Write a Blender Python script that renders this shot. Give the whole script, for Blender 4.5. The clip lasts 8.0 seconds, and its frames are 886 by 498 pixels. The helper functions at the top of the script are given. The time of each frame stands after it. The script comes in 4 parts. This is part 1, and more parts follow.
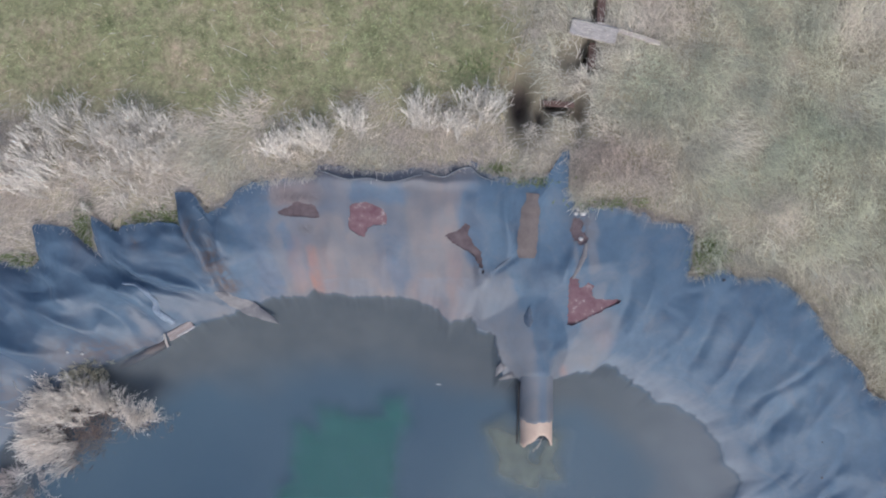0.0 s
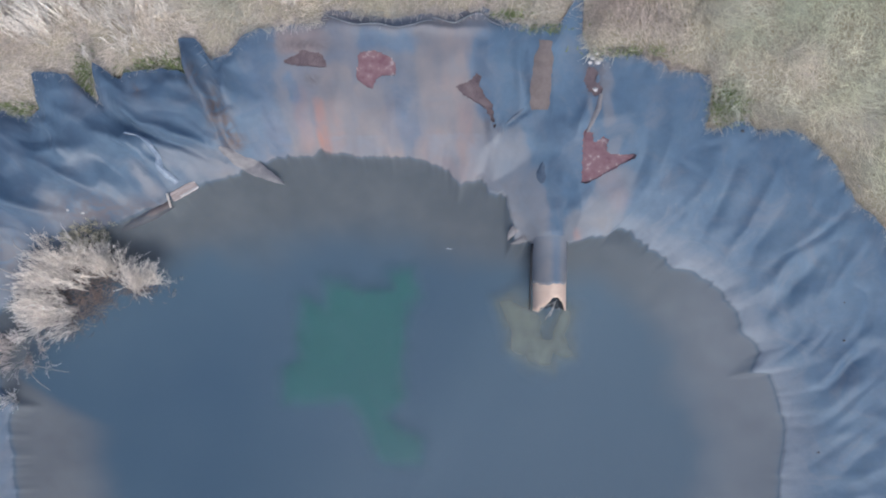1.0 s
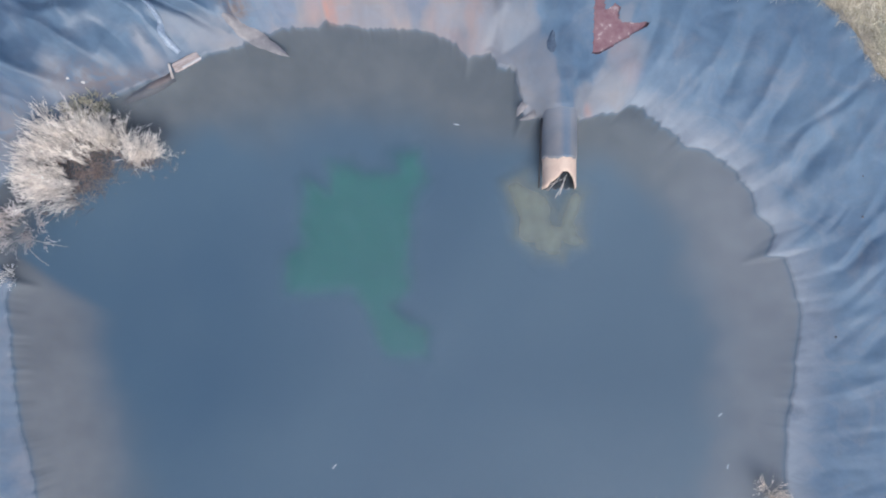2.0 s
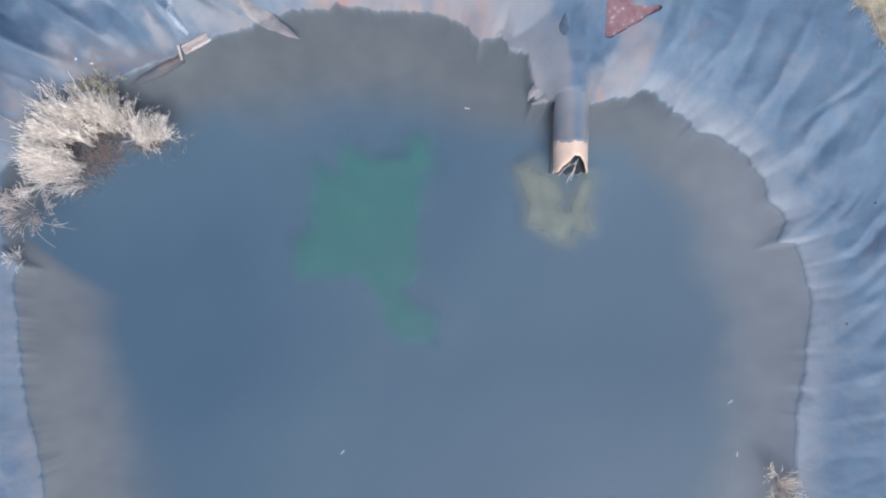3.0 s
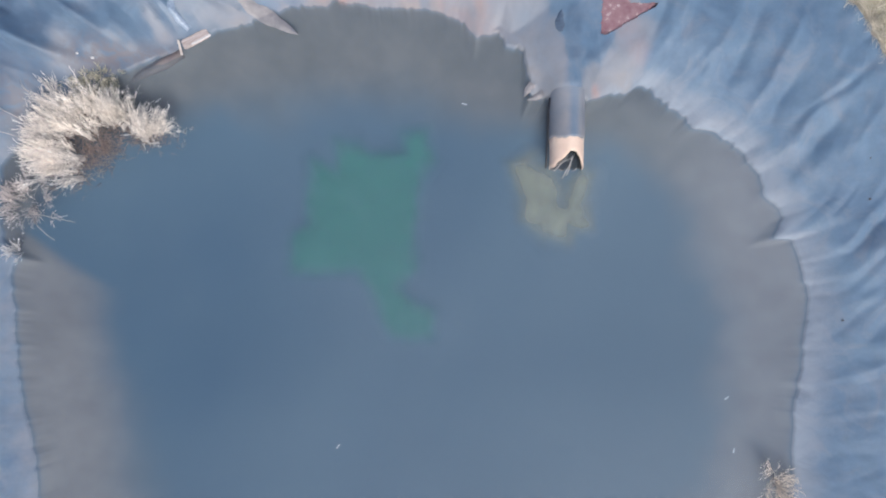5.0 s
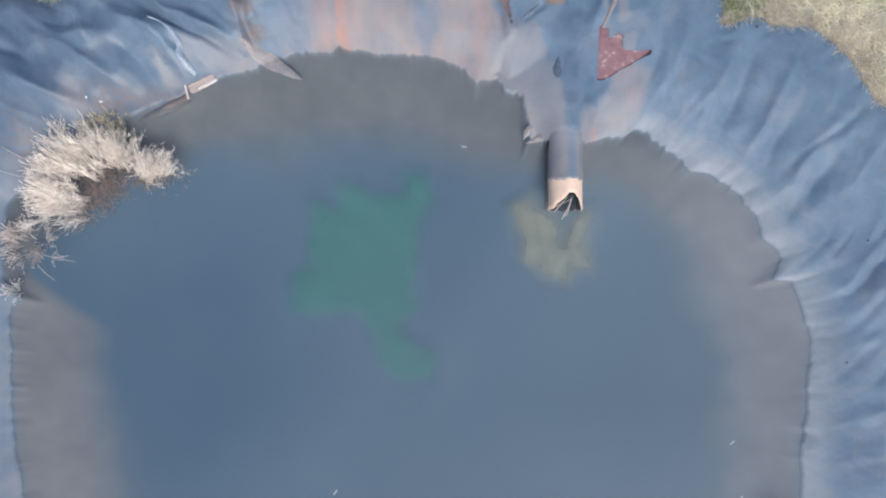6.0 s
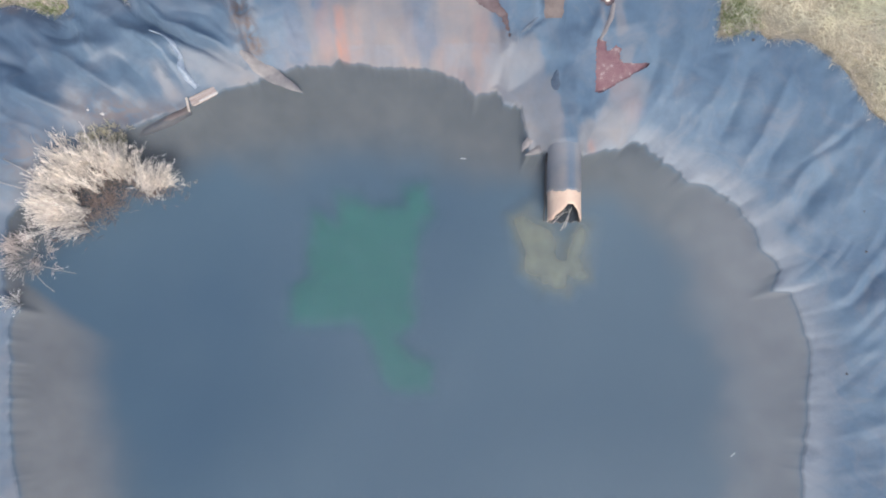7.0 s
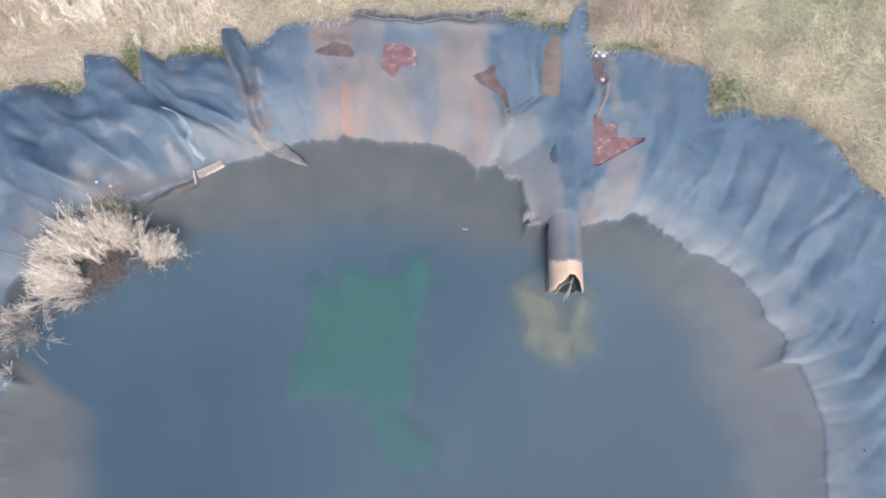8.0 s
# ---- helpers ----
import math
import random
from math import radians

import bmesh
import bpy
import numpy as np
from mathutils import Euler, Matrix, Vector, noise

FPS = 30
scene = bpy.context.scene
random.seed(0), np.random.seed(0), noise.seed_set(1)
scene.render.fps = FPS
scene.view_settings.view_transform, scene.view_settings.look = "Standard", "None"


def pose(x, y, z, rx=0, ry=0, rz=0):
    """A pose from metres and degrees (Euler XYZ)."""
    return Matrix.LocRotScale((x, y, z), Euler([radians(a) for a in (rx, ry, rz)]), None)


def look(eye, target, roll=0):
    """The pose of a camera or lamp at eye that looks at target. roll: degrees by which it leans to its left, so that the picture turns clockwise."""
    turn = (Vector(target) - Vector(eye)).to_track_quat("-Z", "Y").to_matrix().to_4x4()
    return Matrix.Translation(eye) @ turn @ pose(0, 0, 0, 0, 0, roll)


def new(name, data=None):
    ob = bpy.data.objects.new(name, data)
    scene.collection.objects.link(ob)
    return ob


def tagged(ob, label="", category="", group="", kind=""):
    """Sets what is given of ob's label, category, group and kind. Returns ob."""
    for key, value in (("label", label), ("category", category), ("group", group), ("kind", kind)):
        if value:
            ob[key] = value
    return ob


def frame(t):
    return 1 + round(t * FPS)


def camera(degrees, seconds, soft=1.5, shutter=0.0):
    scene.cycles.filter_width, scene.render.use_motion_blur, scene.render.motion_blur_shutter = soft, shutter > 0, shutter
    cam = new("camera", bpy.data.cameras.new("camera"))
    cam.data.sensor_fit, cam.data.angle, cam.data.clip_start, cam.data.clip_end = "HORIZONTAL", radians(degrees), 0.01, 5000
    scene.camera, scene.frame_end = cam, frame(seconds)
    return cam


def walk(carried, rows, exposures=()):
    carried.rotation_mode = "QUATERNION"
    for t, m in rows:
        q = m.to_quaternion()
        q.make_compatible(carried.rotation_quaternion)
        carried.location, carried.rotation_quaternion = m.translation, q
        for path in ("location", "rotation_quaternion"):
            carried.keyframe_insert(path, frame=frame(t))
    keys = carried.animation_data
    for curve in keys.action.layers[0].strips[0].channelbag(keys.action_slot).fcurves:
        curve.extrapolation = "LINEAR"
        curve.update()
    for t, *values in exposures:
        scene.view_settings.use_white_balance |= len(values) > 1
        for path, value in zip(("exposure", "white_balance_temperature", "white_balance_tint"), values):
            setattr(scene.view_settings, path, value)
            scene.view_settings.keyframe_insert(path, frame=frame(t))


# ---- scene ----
# ---------------------------------------------------------------- camera
cam = camera(76.16, 8.0, soft=2.0)
PATH = [
    (0, pose(0.351, 4.219, 8.178, -3.643, -1.670, -0.594)),
    (0.5, pose(0.281, 3.353, 8.132, -3.553, -1.622, -0.648)),
    (1, pose(0.184, 2.159, 8.082, -3.245, -1.670, -0.779)),
    (1.5, pose(0.143, 1.030, 8.045, -3.020, -1.492, -0.752)),
    (2, pose(0.105, 0.379, 7.989, -2.990, -1.373, -0.610)),
    (2.2, pose(0.060, 0.220, 7.965, -3.040, -1.372, -0.500)),
    (3.5, pose(-0.064, 0.163, 7.947, -3.175, -1.498, -0.269)),
    (4, pose(-0.029, 0.089, 7.967, -3.004, -1.386, -0.146)),
    (5.5, pose(0.019, -0.020, 7.999, -0.828, -1.306, -0.030)),
    (6, pose(0.014, -0.009, 8.005, 1.792, -1.308, 0.029)),
    (6.5, pose(0.018, -0.006, 8.018, 2.841, -1.333, 0.010)),
    (7, pose(0.029, 0.004, 8.024, 2.841, -1.277, 0.009)),
    (7.5, pose(0.017, 0.010, 8.011, 5.283, -1.282, 0.078)),
    (8, pose(0.000, 0.000, 8.000, 9.997, -1.314, 0.000)),
]
EXPOSURES = [(0.0, -0.21, 5750, 9), (1.0, -0.01, 5750, 9), (2.0, 0.34, 5800, 9), (3.5, 0.49, 5900, 9), (4.2, 0.51, 5950, 9), (6.0, 0.48, 6150, 9), (8.0, 0.50, 6350, 9)]
walk(cam, PATH, EXPOSURES)

# ---------------------------------------------------------------- light
SUN_AZ, SUN_EL = -78.0, 45.0          # degrees from +x towards +y, and above the horizon
world = bpy.data.worlds.new("sky")
scene.world = world
world.use_nodes = True
wn = world.node_tree
sky = wn.nodes.new("ShaderNodeTexSky")
sky.sky_type = "NISHITA"
sky.sun_disc = False
sky.sun_elevation = radians(SUN_EL)
sky.sun_rotation = radians(90 - SUN_AZ)
sky.dust_density = 5.0
wn.links.new(sky.outputs[0], wn.nodes["Background"].inputs[0])
wn.nodes["Background"].inputs[1].default_value = 0.15
sun_data = bpy.data.lights.new("sun", "SUN")
sun_data.energy = 1.2
sun_data.angle = radians(24.0)
sun_data.color = (1.0, 0.95, 0.87)
sun = new("sun", sun_data)
_d = Vector((math.cos(radians(SUN_AZ)) * math.cos(radians(SUN_EL)), math.sin(radians(SUN_AZ)) * math.cos(radians(SUN_EL)), math.sin(radians(SUN_EL))))
sun.matrix_world = look(_d * 40, (0, 0, 0))


# ---------------------------------------------------------------- node helpers
class Mat:
    """A short hand for a node material."""

    def __init__(self, name, rough=0.7, metal=0.0, ior=1.45):
        self.m = bpy.data.materials.new(name)
        self.m.use_nodes = True
        self.t = self.m.node_tree
        self.b = self.t.nodes["Principled BSDF"]
        self.out = self.t.nodes["Material Output"]
        self.b.inputs["Roughness"].default_value = rough
        self.b.inputs["Metallic"].default_value = metal
        self.b.inputs["IOR"].default_value = ior
        self.coord = self.t.nodes.new("ShaderNodeTexCoord").outputs["Object"]

    def link(self, a, b):
        self.t.links.new(a, b)

    def noise(self, scale, detail=4.0, rough=0.55, stretch=(1, 1, 1), warp=0.0):
        mp = self.t.nodes.new("ShaderNodeMapping")
        mp.inputs["Scale"].default_value = stretch
        self.link(self.coord, mp.inputs["Vector"])
        n = self.t.nodes.new("ShaderNodeTexNoise")
        n.inputs["Scale"].default_value = scale
        n.inputs["Detail"].default_value = detail
        n.inputs["Roughness"].default_value = rough
        n.inputs["Distortion"].default_value = warp
        self.link(mp.outputs[0], n.inputs["Vector"])
        return n.outputs["Fac"]

    def ramp(self, fac, stops):
        r = self.t.nodes.new("ShaderNodeValToRGB")
        e = r.color_ramp.elements
        while len(e) < len(stops):
            e.new(0.5)
        for el, (p, c) in zip(e, stops):
            el.position = p
            el.color = (*c, 1) if not isinstance(c, (int, float)) else (c, c, c, 1)
        self.link(fac, r.inputs[0])
        return r.outputs[0]

    def mix(self, fac, a, b, mode="MIX"):
        n = self.t.nodes.new("ShaderNodeMix")
        n.data_type = "RGBA"
        n.blend_type = mode
        for sock, v in ((n.inputs[0], fac), (n.inputs[6], a), (n.inputs[7], b)):
            if isinstance(v, (int, float)):
                sock.default_value = v
            elif isinstance(v, tuple):
                sock.default_value = (*v, 1)
            else:
                self.link(v, sock)
        return n.outputs[2]

    def math(self, op, a, b=0.0, clamp=True):
        n = self.t.nodes.new("ShaderNodeMath")
        n.operation = op
        n.use_clamp = clamp
        for sock, v in ((n.inputs[0], a), (n.inputs[1], b)):
            if isinstance(v, (int, float)):
                sock.default_value = v
            else:
                self.link(v, sock)
        return n.outputs[0]

    def attr(self, name, out="Fac"):
        n = self.t.nodes.new("ShaderNodeAttribute")
        n.attribute_name = name
        return n.outputs[out]

    def colour(self, c):
        if isinstance(c, tuple):
            self.b.inputs["Base Color"].default_value = (*c, 1)
        else:
            self.link(c, self.b.inputs["Base Color"])
        return self

    def bump(self, height, strength=0.5, distance=0.02):
        n = self.t.nodes.new("ShaderNodeBump")
        n.inputs["Strength"].default_value = strength
        n.inputs["Distance"].default_value = distance
        self.link(height, n.inputs["Height"])
        self.link(n.outputs[0], self.b.inputs["Normal"])
        return self


def grain(name, a, b, scale=20.0, rough=0.7, fine=90.0, bump=0.4, stretch=(1, 1, 1), speck=0.35):
    """A plain two-tone surface with grain at two scales."""
    m = Mat(name, rough)
    c = m.ramp(m.noise(scale, stretch=stretch), [(0.3, a), (0.7, b)])
    f = m.noise(fine, stretch=stretch)
    c = m.mix(speck, c, m.ramp(f, [(0.3, 0.25), (0.7, 0.95)]), "OVERLAY")
    return m.colour(c).bump(f, bump, 0.004).m


# liner: blue film, silt and rust washed over it
_m = Mat("blue_liner", 0.5)
_c = _m.ramp(_m.noise(1.1, 5), [(0.3, (0.079, 0.127, 0.194)), (0.72, (0.127, 0.188, 0.257))])
_c = _m.mix(0.18, _c, _m.ramp(_m.noise(5, 6, 0.65), [(0.3, 0.3), (0.7, 0.8)]), "OVERLAY")
_silt_col = _m.ramp(_m.noise(2.2, 6), [(0.3, (0.172, 0.180, 0.200)), (0.7, (0.248, 0.228, 0.224))])

_sn = _m.math("SUBTRACT", _m.math("ADD", _m.attr("silt"), _m.math("MULTIPLY", _m.noise(4.5, 6, 0.65), 0.7), False), 0.35)
_c = _m.mix(_m.math("MULTIPLY", _sn, 0.9), _c, _silt_col)
_c = _m.mix(_m.math("MULTIPLY", _m.attr("rust"), _m.ramp(_m.noise(2.4, 5, warp=0.8, stretch=(1.6, 0.8, 1)), [(0.25, 0.25), (0.65, 1.0)])), _c, (0.425, 0.196, 0.136))
_smear = _m.ramp(_m.noise(1.7, 5, 0.6, warp=1.2), [(0.5, 0.0), (0.68, 0.42)])
_c = _m.mix(_smear, _c, (0.199, 0.212, 0.241))
_rinse = _m.math("MULTIPLY", _m.attr("rinse"), _m.ramp(_m.noise(2.6, 6, 0.6, warp=1.0), [(0.35, 0.2), (0.6, 0.85)]))
_c = _m.mix(_rinse, _c, (0.212, 0.248, 0.296))
# Dark film in the west, and fold shade painted as dark stripes.
_grime_shade = _m.math("MULTIPLY", _m.attr("grime_shade"), _m.ramp(_m.noise(1.3, 6, 0.6, warp=1.5), [(0.36, 0.95), (0.62, 0.25)]))
_c = _m.mix(_grime_shade, _c, (0.055, 0.085, 0.135))
_dirt = _m.math("MULTIPLY", _m.attr("dirt"), _m.ramp(_m.noise(6, 6, 0.65, warp=1.0), [(0.38, 0.1), (0.56, 1.0)]))
_c = _m.mix(_dirt, _c, (0.125, 0.108, 0.112))
_m.b.inputs["Specular IOR Level"].default_value = 0.28
_rg = _m.ramp(_m.attr("grime_shade"), [(0.0, 0.5), (0.7, 0.34)])
_m.link(_rg, _m.b.inputs["Roughness"])
# Dark line on the east shore: shade of the steep lip, painted.
_c = _m.mix(_m.math("MULTIPLY", _m.attr("shore_shade"), 0.4), _c, (0.05, 0.06, 0.075))
_mud = _m.ramp(_m.noise(1.6, 5), [(0.3, (0.122, 0.114, 0.110)), (0.7, (0.172, 0.156, 0.148))])
_mud = _m.mix(_m.attr("pale"), _mud, _m.ramp(_m.noise(1.6, 5), [(0.3, (0.225, 0.195, 0.19)), (0.7, (0.30, 0.265, 0.255))]))
_c = _m.mix(_m.attr("sunk"), _c, _mud)
# Bed tinted slate with depth, in place of light lost in murky water.
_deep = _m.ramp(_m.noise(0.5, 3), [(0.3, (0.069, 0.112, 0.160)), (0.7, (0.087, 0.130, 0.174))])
# Lighter bed to the south-east: murk, with sky glare put into the colour.
_deep = _m.mix(_m.attr("bed_murk_glare"), _deep, (0.122, 0.163, 0.202))
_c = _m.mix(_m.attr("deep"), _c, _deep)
M_LINER = _m.colour(_c).bump(_m.noise(7, 5, 0.55), 0.22, 0.02).m

# water: a still murky surface over a silty bed
_m = Mat("pond_water", 0.04, ior=1.33)
_wc = _m.ramp(_m.noise(0.35, 3), [(0.3, (0.086, 0.135, 0.201)), (0.7, (0.107, 0.156, 0.217))])
# Cloudy murk, plus sky glare to the south-east put into the colour.
_m.colour(_m.mix(_m.attr("murk_glare"), _wc, (0.178, 0.230, 0.285)))
_tr = _m.t.nodes.new("ShaderNodeBsdfTransparent")
_tr.inputs[0].default_value = (0.86, 0.92, 0.95, 1)
_mx = _m.t.nodes.new("ShaderNodeMixShader")
_m.link(_m.math("MULTIPLY_ADD", _m.attr("murk_glare"), 0.14), _mx.inputs[0])
_mx.inputs[0].links[0].from_node.inputs[2].default_value = 0.16
_m.link(_tr.outputs[0], _mx.inputs[1])
_m.link(_m.b.outputs[0], _mx.inputs[2])
_m.link(_mx.outputs[0], _m.out.inputs[0])
M_WATER = _m.m

# ground: thatch and soil, red clay where the liner covers it
_m = Mat("field_soil", 0.95)
_c = _m.ramp(_m.noise(0.8, 6), [(0.3, (0.34, 0.31, 0.22)), (0.5, (0.41, 0.365, 0.27)), (0.7, (0.48, 0.42, 0.33))])
_c = _m.mix(0.5, _c, _m.ramp(_m.noise(30, 6, 0.7), [(0.3, 0.3), (0.7, 0.8)]), "OVERLAY")
_c = _m.mix(_m.attr("lawn"), _c, _m.ramp(_m.noise(2.2, 7, 0.75), [(0.32, (0.19, 0.21, 0.10)), (0.5, (0.33, 0.32, 0.18)), (0.68, (0.46, 0.37, 0.26))]))
_c = _m.mix(_m.math("MULTIPLY", _m.attr("lawn"), 0.6), _c, _m.ramp(_m.noise(12, 7, 0.75, warp=0.6), [(0.33, 0.15), (0.67, 0.9)]), "OVERLAY")
_clay = _m.ramp(_m.noise(9, 5), [(0.3, (0.190, 0.098, 0.120)), (0.58, (0.255, 0.160, 0.175)), (0.70, (0.44, 0.375, 0.37))])
_c = _m.mix(_m.attr("clay"), _c, _clay)
_c = _m.mix(_m.attr("mud"), _c, _m.ramp(_m.noise(7, 5), [(0.3, (0.12, 0.088, 0.098)), (0.7, (0.21, 0.165, 0.17))]))
# Bare soil in the hollows, darkened further for the shade in them.
_c = _m.mix(_m.attr("soil_shade"), _c, _m.ramp(_m.noise(9, 5), [(0.3, (0.025, 0.02, 0.018)), (0.7, (0.07, 0.055, 0.05))]))
M_GROUND = _m.colour(_c).bump(_m.noise(40, 6, 0.7), 0.8, 0.03).m

# plants take a tint of their own from each blade
_m = Mat("blades", 0.75)
_m.colour(_m.attr("tint", "Color"))
_tl = _m.t.nodes.new("ShaderNodeBsdfTranslucent")
_m.link(_m.attr("tint", "Color"), _tl.inputs[0])
_mx = _m.t.nodes.new("ShaderNodeMixShader")
_mx.inputs[0].default_value = 0.45
_m.link(_m.b.outputs[0], _mx.inputs[1])
_m.link(_tl.outputs[0], _mx.inputs[2])
_m.link(_mx.outputs[0], _m.out.inputs[0])
M_BLADE = _m.m


def algae_mat(name, a, b, strength):
    m = Mat(name, 0.9)
    m.colour(m.ramp(m.noise(2.2, 5), [(0.3, a), (0.7, b)]))
    tr = m.t.nodes.new("ShaderNodeBsdfTransparent")
    mx = m.t.nodes.new("ShaderNodeMixShader")
    m.link(m.math("MULTIPLY", m.attr("cover"), strength), mx.inputs[0])
    m.link(tr.outputs[0], mx.inputs[1])
    m.link(m.b.outputs[0], mx.inputs[2])
    m.link(mx.outputs[0], m.out.inputs[0])
    return m.m


M_ALGAE = algae_mat("green_algae", (0.065, 0.275, 0.185), (0.085, 0.310, 0.215), 0.46)
M_PLUME = algae_mat("olive_slime", (0.31, 0.285, 0.19), (0.40, 0.365, 0.26), 0.72)
M_CLAYPIPE = grain("clay_pipe", (0.52, 0.37, 0.29), (0.66, 0.50, 0.40), 6, 0.7)
M_BLACK = grain("plain_black", (0.012, 0.012, 0.014), (0.03, 0.03, 0.035), 20, 0.55)
M_BORESHADE = grain("bore_shade", (0.015, 0.014, 0.015), (0.035, 0.03, 0.03), 8, 0.9)
M_WOOD = grain("bleached_wood", (0.40, 0.34, 0.29), (0.62, 0.56, 0.50), 4, 0.8, 60, 0.6, (1, 12, 12))
M_WETWOOD = grain("wet_wood", (0.10, 0.06, 0.05), (0.20, 0.13, 0.11), 4, 0.6, 60, 0.6, (1, 12, 12))
M_OLDWOOD = grain("old_wood", (0.26, 0.21, 0.19), (0.48, 0.41, 0.38), 4, 0.8, 60, 0.6, (1, 12, 12))
M_STONE = grain("pale_stone", (0.42, 0.40, 0.39), (0.66, 0.64, 0.62), 12, 0.8)
M_LOG = grain("silted_log", (0.115, 0.095, 0.092), (0.185, 0.155, 0.148), 4, 0.6, 40, 0.4, (1, 8, 8))
M_LID = grain("grey_board", (0.30, 0.27, 0.25), (0.52, 0.48, 0.45), 5, 0.85, 50, 0.6, (2, 9, 9))
M_TWIG = grain("grey_twig", (0.30, 0.27, 0.25), (0.5, 0.46, 0.42), 12, 0.8)


# ---------------------------------------------------------------- mesh helpers
def mesh_of(name, verts, faces, material, smooth=True, values=None, colours=None):
    me = bpy.data.meshes.new(name)
    me.from_pydata([tuple(v) for v in verts], [], faces)
    me.materials.append(material)
    if smooth:
        me.polygons.foreach_set("use_smooth", [True] * len(me.polygons))
    for key, vals in (values or {}).items():
        a = me.attributes.new(key, "FLOAT", "POINT")
        a.data.foreach_set("value", np.asarray(vals, dtype=np.float32))
    if colours is not None:
        a = me.attributes.new("tint", "FLOAT_COLOR", "POINT")
        a.data.foreach_set("color", np.asarray(colours, dtype=np.float32).ravel())
    me.update()
    return me


def part(name, me, parent=None, label=""):
    ob = new(name, me)
    ob.parent = parent
    return tagged(ob, label)


def bm_mesh(name, bm, material, smooth=True):
    me = bpy.data.meshes.new(name)
    bmesh.ops.recalc_face_normals(bm, faces=bm.faces)
    bm.to_mesh(me)
    bm.free()
    me.materials.append(material)
    if smooth:
        me.polygons.foreach_set("use_smooth", [True] * len(me.polygons))
    return me


def tube(points, radii, sides=8, cap=True):
    """A bmesh tube along points."""
    bm = bmesh.new()
    rings = []
    for i, p in enumerate(points):
        a = Vector(points[max(i - 1, 0)])
        b = Vector(points[min(i + 1, len(points) - 1)])
        q = (b - a).to_track_quat("Z", "X")
        r = radii[i] if hasattr(radii, "__len__") else radii
        rings.append([bm.verts.new(Vector(p) + q @ Vector((r * math.cos(k * math.tau / sides), r * math.sin(k * math.tau / sides), 0))) for k in range(sides)])
    for r0, r1 in zip(rings, rings[1:]):
        for k in range(sides):
            bm.faces.new((r0[k], r0[(k + 1) % sides], r1[(k + 1) % sides], r1[k]))
    if cap:
        bm.faces.new(rings[0][::-1])
        bm.faces.new(rings[-1])
    return bm


def fbm(x, y, z=0.0, octaves=4):
    return noise.fractal(Vector((x, y, z)), 1.0, 2.0, octaves)


def smooth(a, b, x):
    t = min(max((x - a) / (b - a), 0.0), 1.0)
    return t * t * (3 - 2 * t)


# ---------------------------------------------------------------- the plan of the pond
CX, CY = -0.2, -2.5
# bearing from the middle of the pond, reach of the liner's edge
EDGE = [(-180, 8.1), (-140, 8.4), (-90, 8.8), (-40, 8.3), (0, 8.3), (20, 8.3), (29.1, 8.16), (30.8, 7.93), (34.3, 7.98), (37.4, 7.86), (40.8, 7.96), (44.4, 7.96),
        (47.2, 7.89), (49.8, 7.55), (51.4, 7.55), (54.3, 7.12), (55.0, 7.35), (56.9, 7.75), (61.0, 7.55), (63.7, 7.53), (66.1, 7.45), (68.6, 7.24),
        (70.6, 7.5), (71.6, 7.95), (72.3, 7.9), (73.0, 7.52), (75.0, 7.40), (78.6, 7.36), (81.0, 7.51), (83.5, 7.36), (86.5, 7.35), (90.2, 7.27),
        (93.7, 7.34), (96.9, 7.46), (97.7, 7.3), (104.6, 7.38), (107.6, 7.20)]
EDGE += [(109.7, 7.13), (110.2, 7.50), (112.0, 7.59), (112.5, 7.1), (114.4, 7.30), (117.4, 7.45), (118.9, 7.44), (120.3, 7.79), (121.6, 7.5), (122.0, 7.32), (122.4, 7.5), (123.0, 7.85),
         (125.6, 8.16), (127.2, 7.7), (128.6, 7.75), (131.2, 8.2), (134.3, 8.42), (150, 8.6), (180, 8.1)]
# bearing, reach of the water
SHORE = [(-180, 5.52), (-175.3, 5.43), (-170.1, 5.44), (-160, 5.6), (-120, 6.6), (-90, 6.9), (-60, 6.6), (-20, 5.8), (-14, 5.67), (-8.1, 5.54), (-1.1, 5.49), (4, 5.6), (9, 5.68),
         (14.4, 5.86), (19.4, 5.87), (22.9, 5.87), (24.2, 5.63), (26.3, 5.87), (27.9, 5.89), (30.4, 5.77), (32.1, 5.86), (37, 5.85), (41.7, 5.73), (44.6, 5.52), (46.1, 5.55),
         (50.2, 5.5), (53, 5.53), (54.8, 5.48), (55.6, 5.28), (57.5, 5.18), (59.8, 4.95), (63, 4.8), (66.2, 4.68), (69.2, 4.64)]
SHORE += [(70.6, 4.88), (71.8, 5.0), (72.8, 5.19), (75.5, 5.17), (77, 5.33), (80.2, 5.22), (83.6, 5.42), (88.1, 5.52), (95, 5.55), (101.1, 5.73), (102.4, 5.68),
          (107, 5.80), (113.5, 5.78), (119, 5.9), (124, 5.92), (132.2, 6.18), (139.6, 6.47), (149.6, 6.63), (157.9, 6.2), (159.3, 5.87),
          (160.9, 5.96), (166.7, 5.75), (173, 5.62), (180, 5.52)]
EDGE_A, EDGE_R = np.array(EDGE).T
SHORE_A, SHORE_R = np.array(SHORE).T


def edge_reach(deg):
    return float(np.interp(deg, EDGE_A, EDGE_R))


def shore_reach(deg):
    return float(np.interp(deg, SHORE_A, SHORE_R))


_grid = np.arange(-180, 180, 1.0)
_flat = np.interp(_grid, SHORE_A, SHORE_R)
_kern = np.exp(-(np.arange(-30, 31) / 11.0) ** 2)
_flat = np.convolve(np.concatenate([_flat[-30:], _flat, _flat[:30]]), _kern / _kern.sum(), "valid")
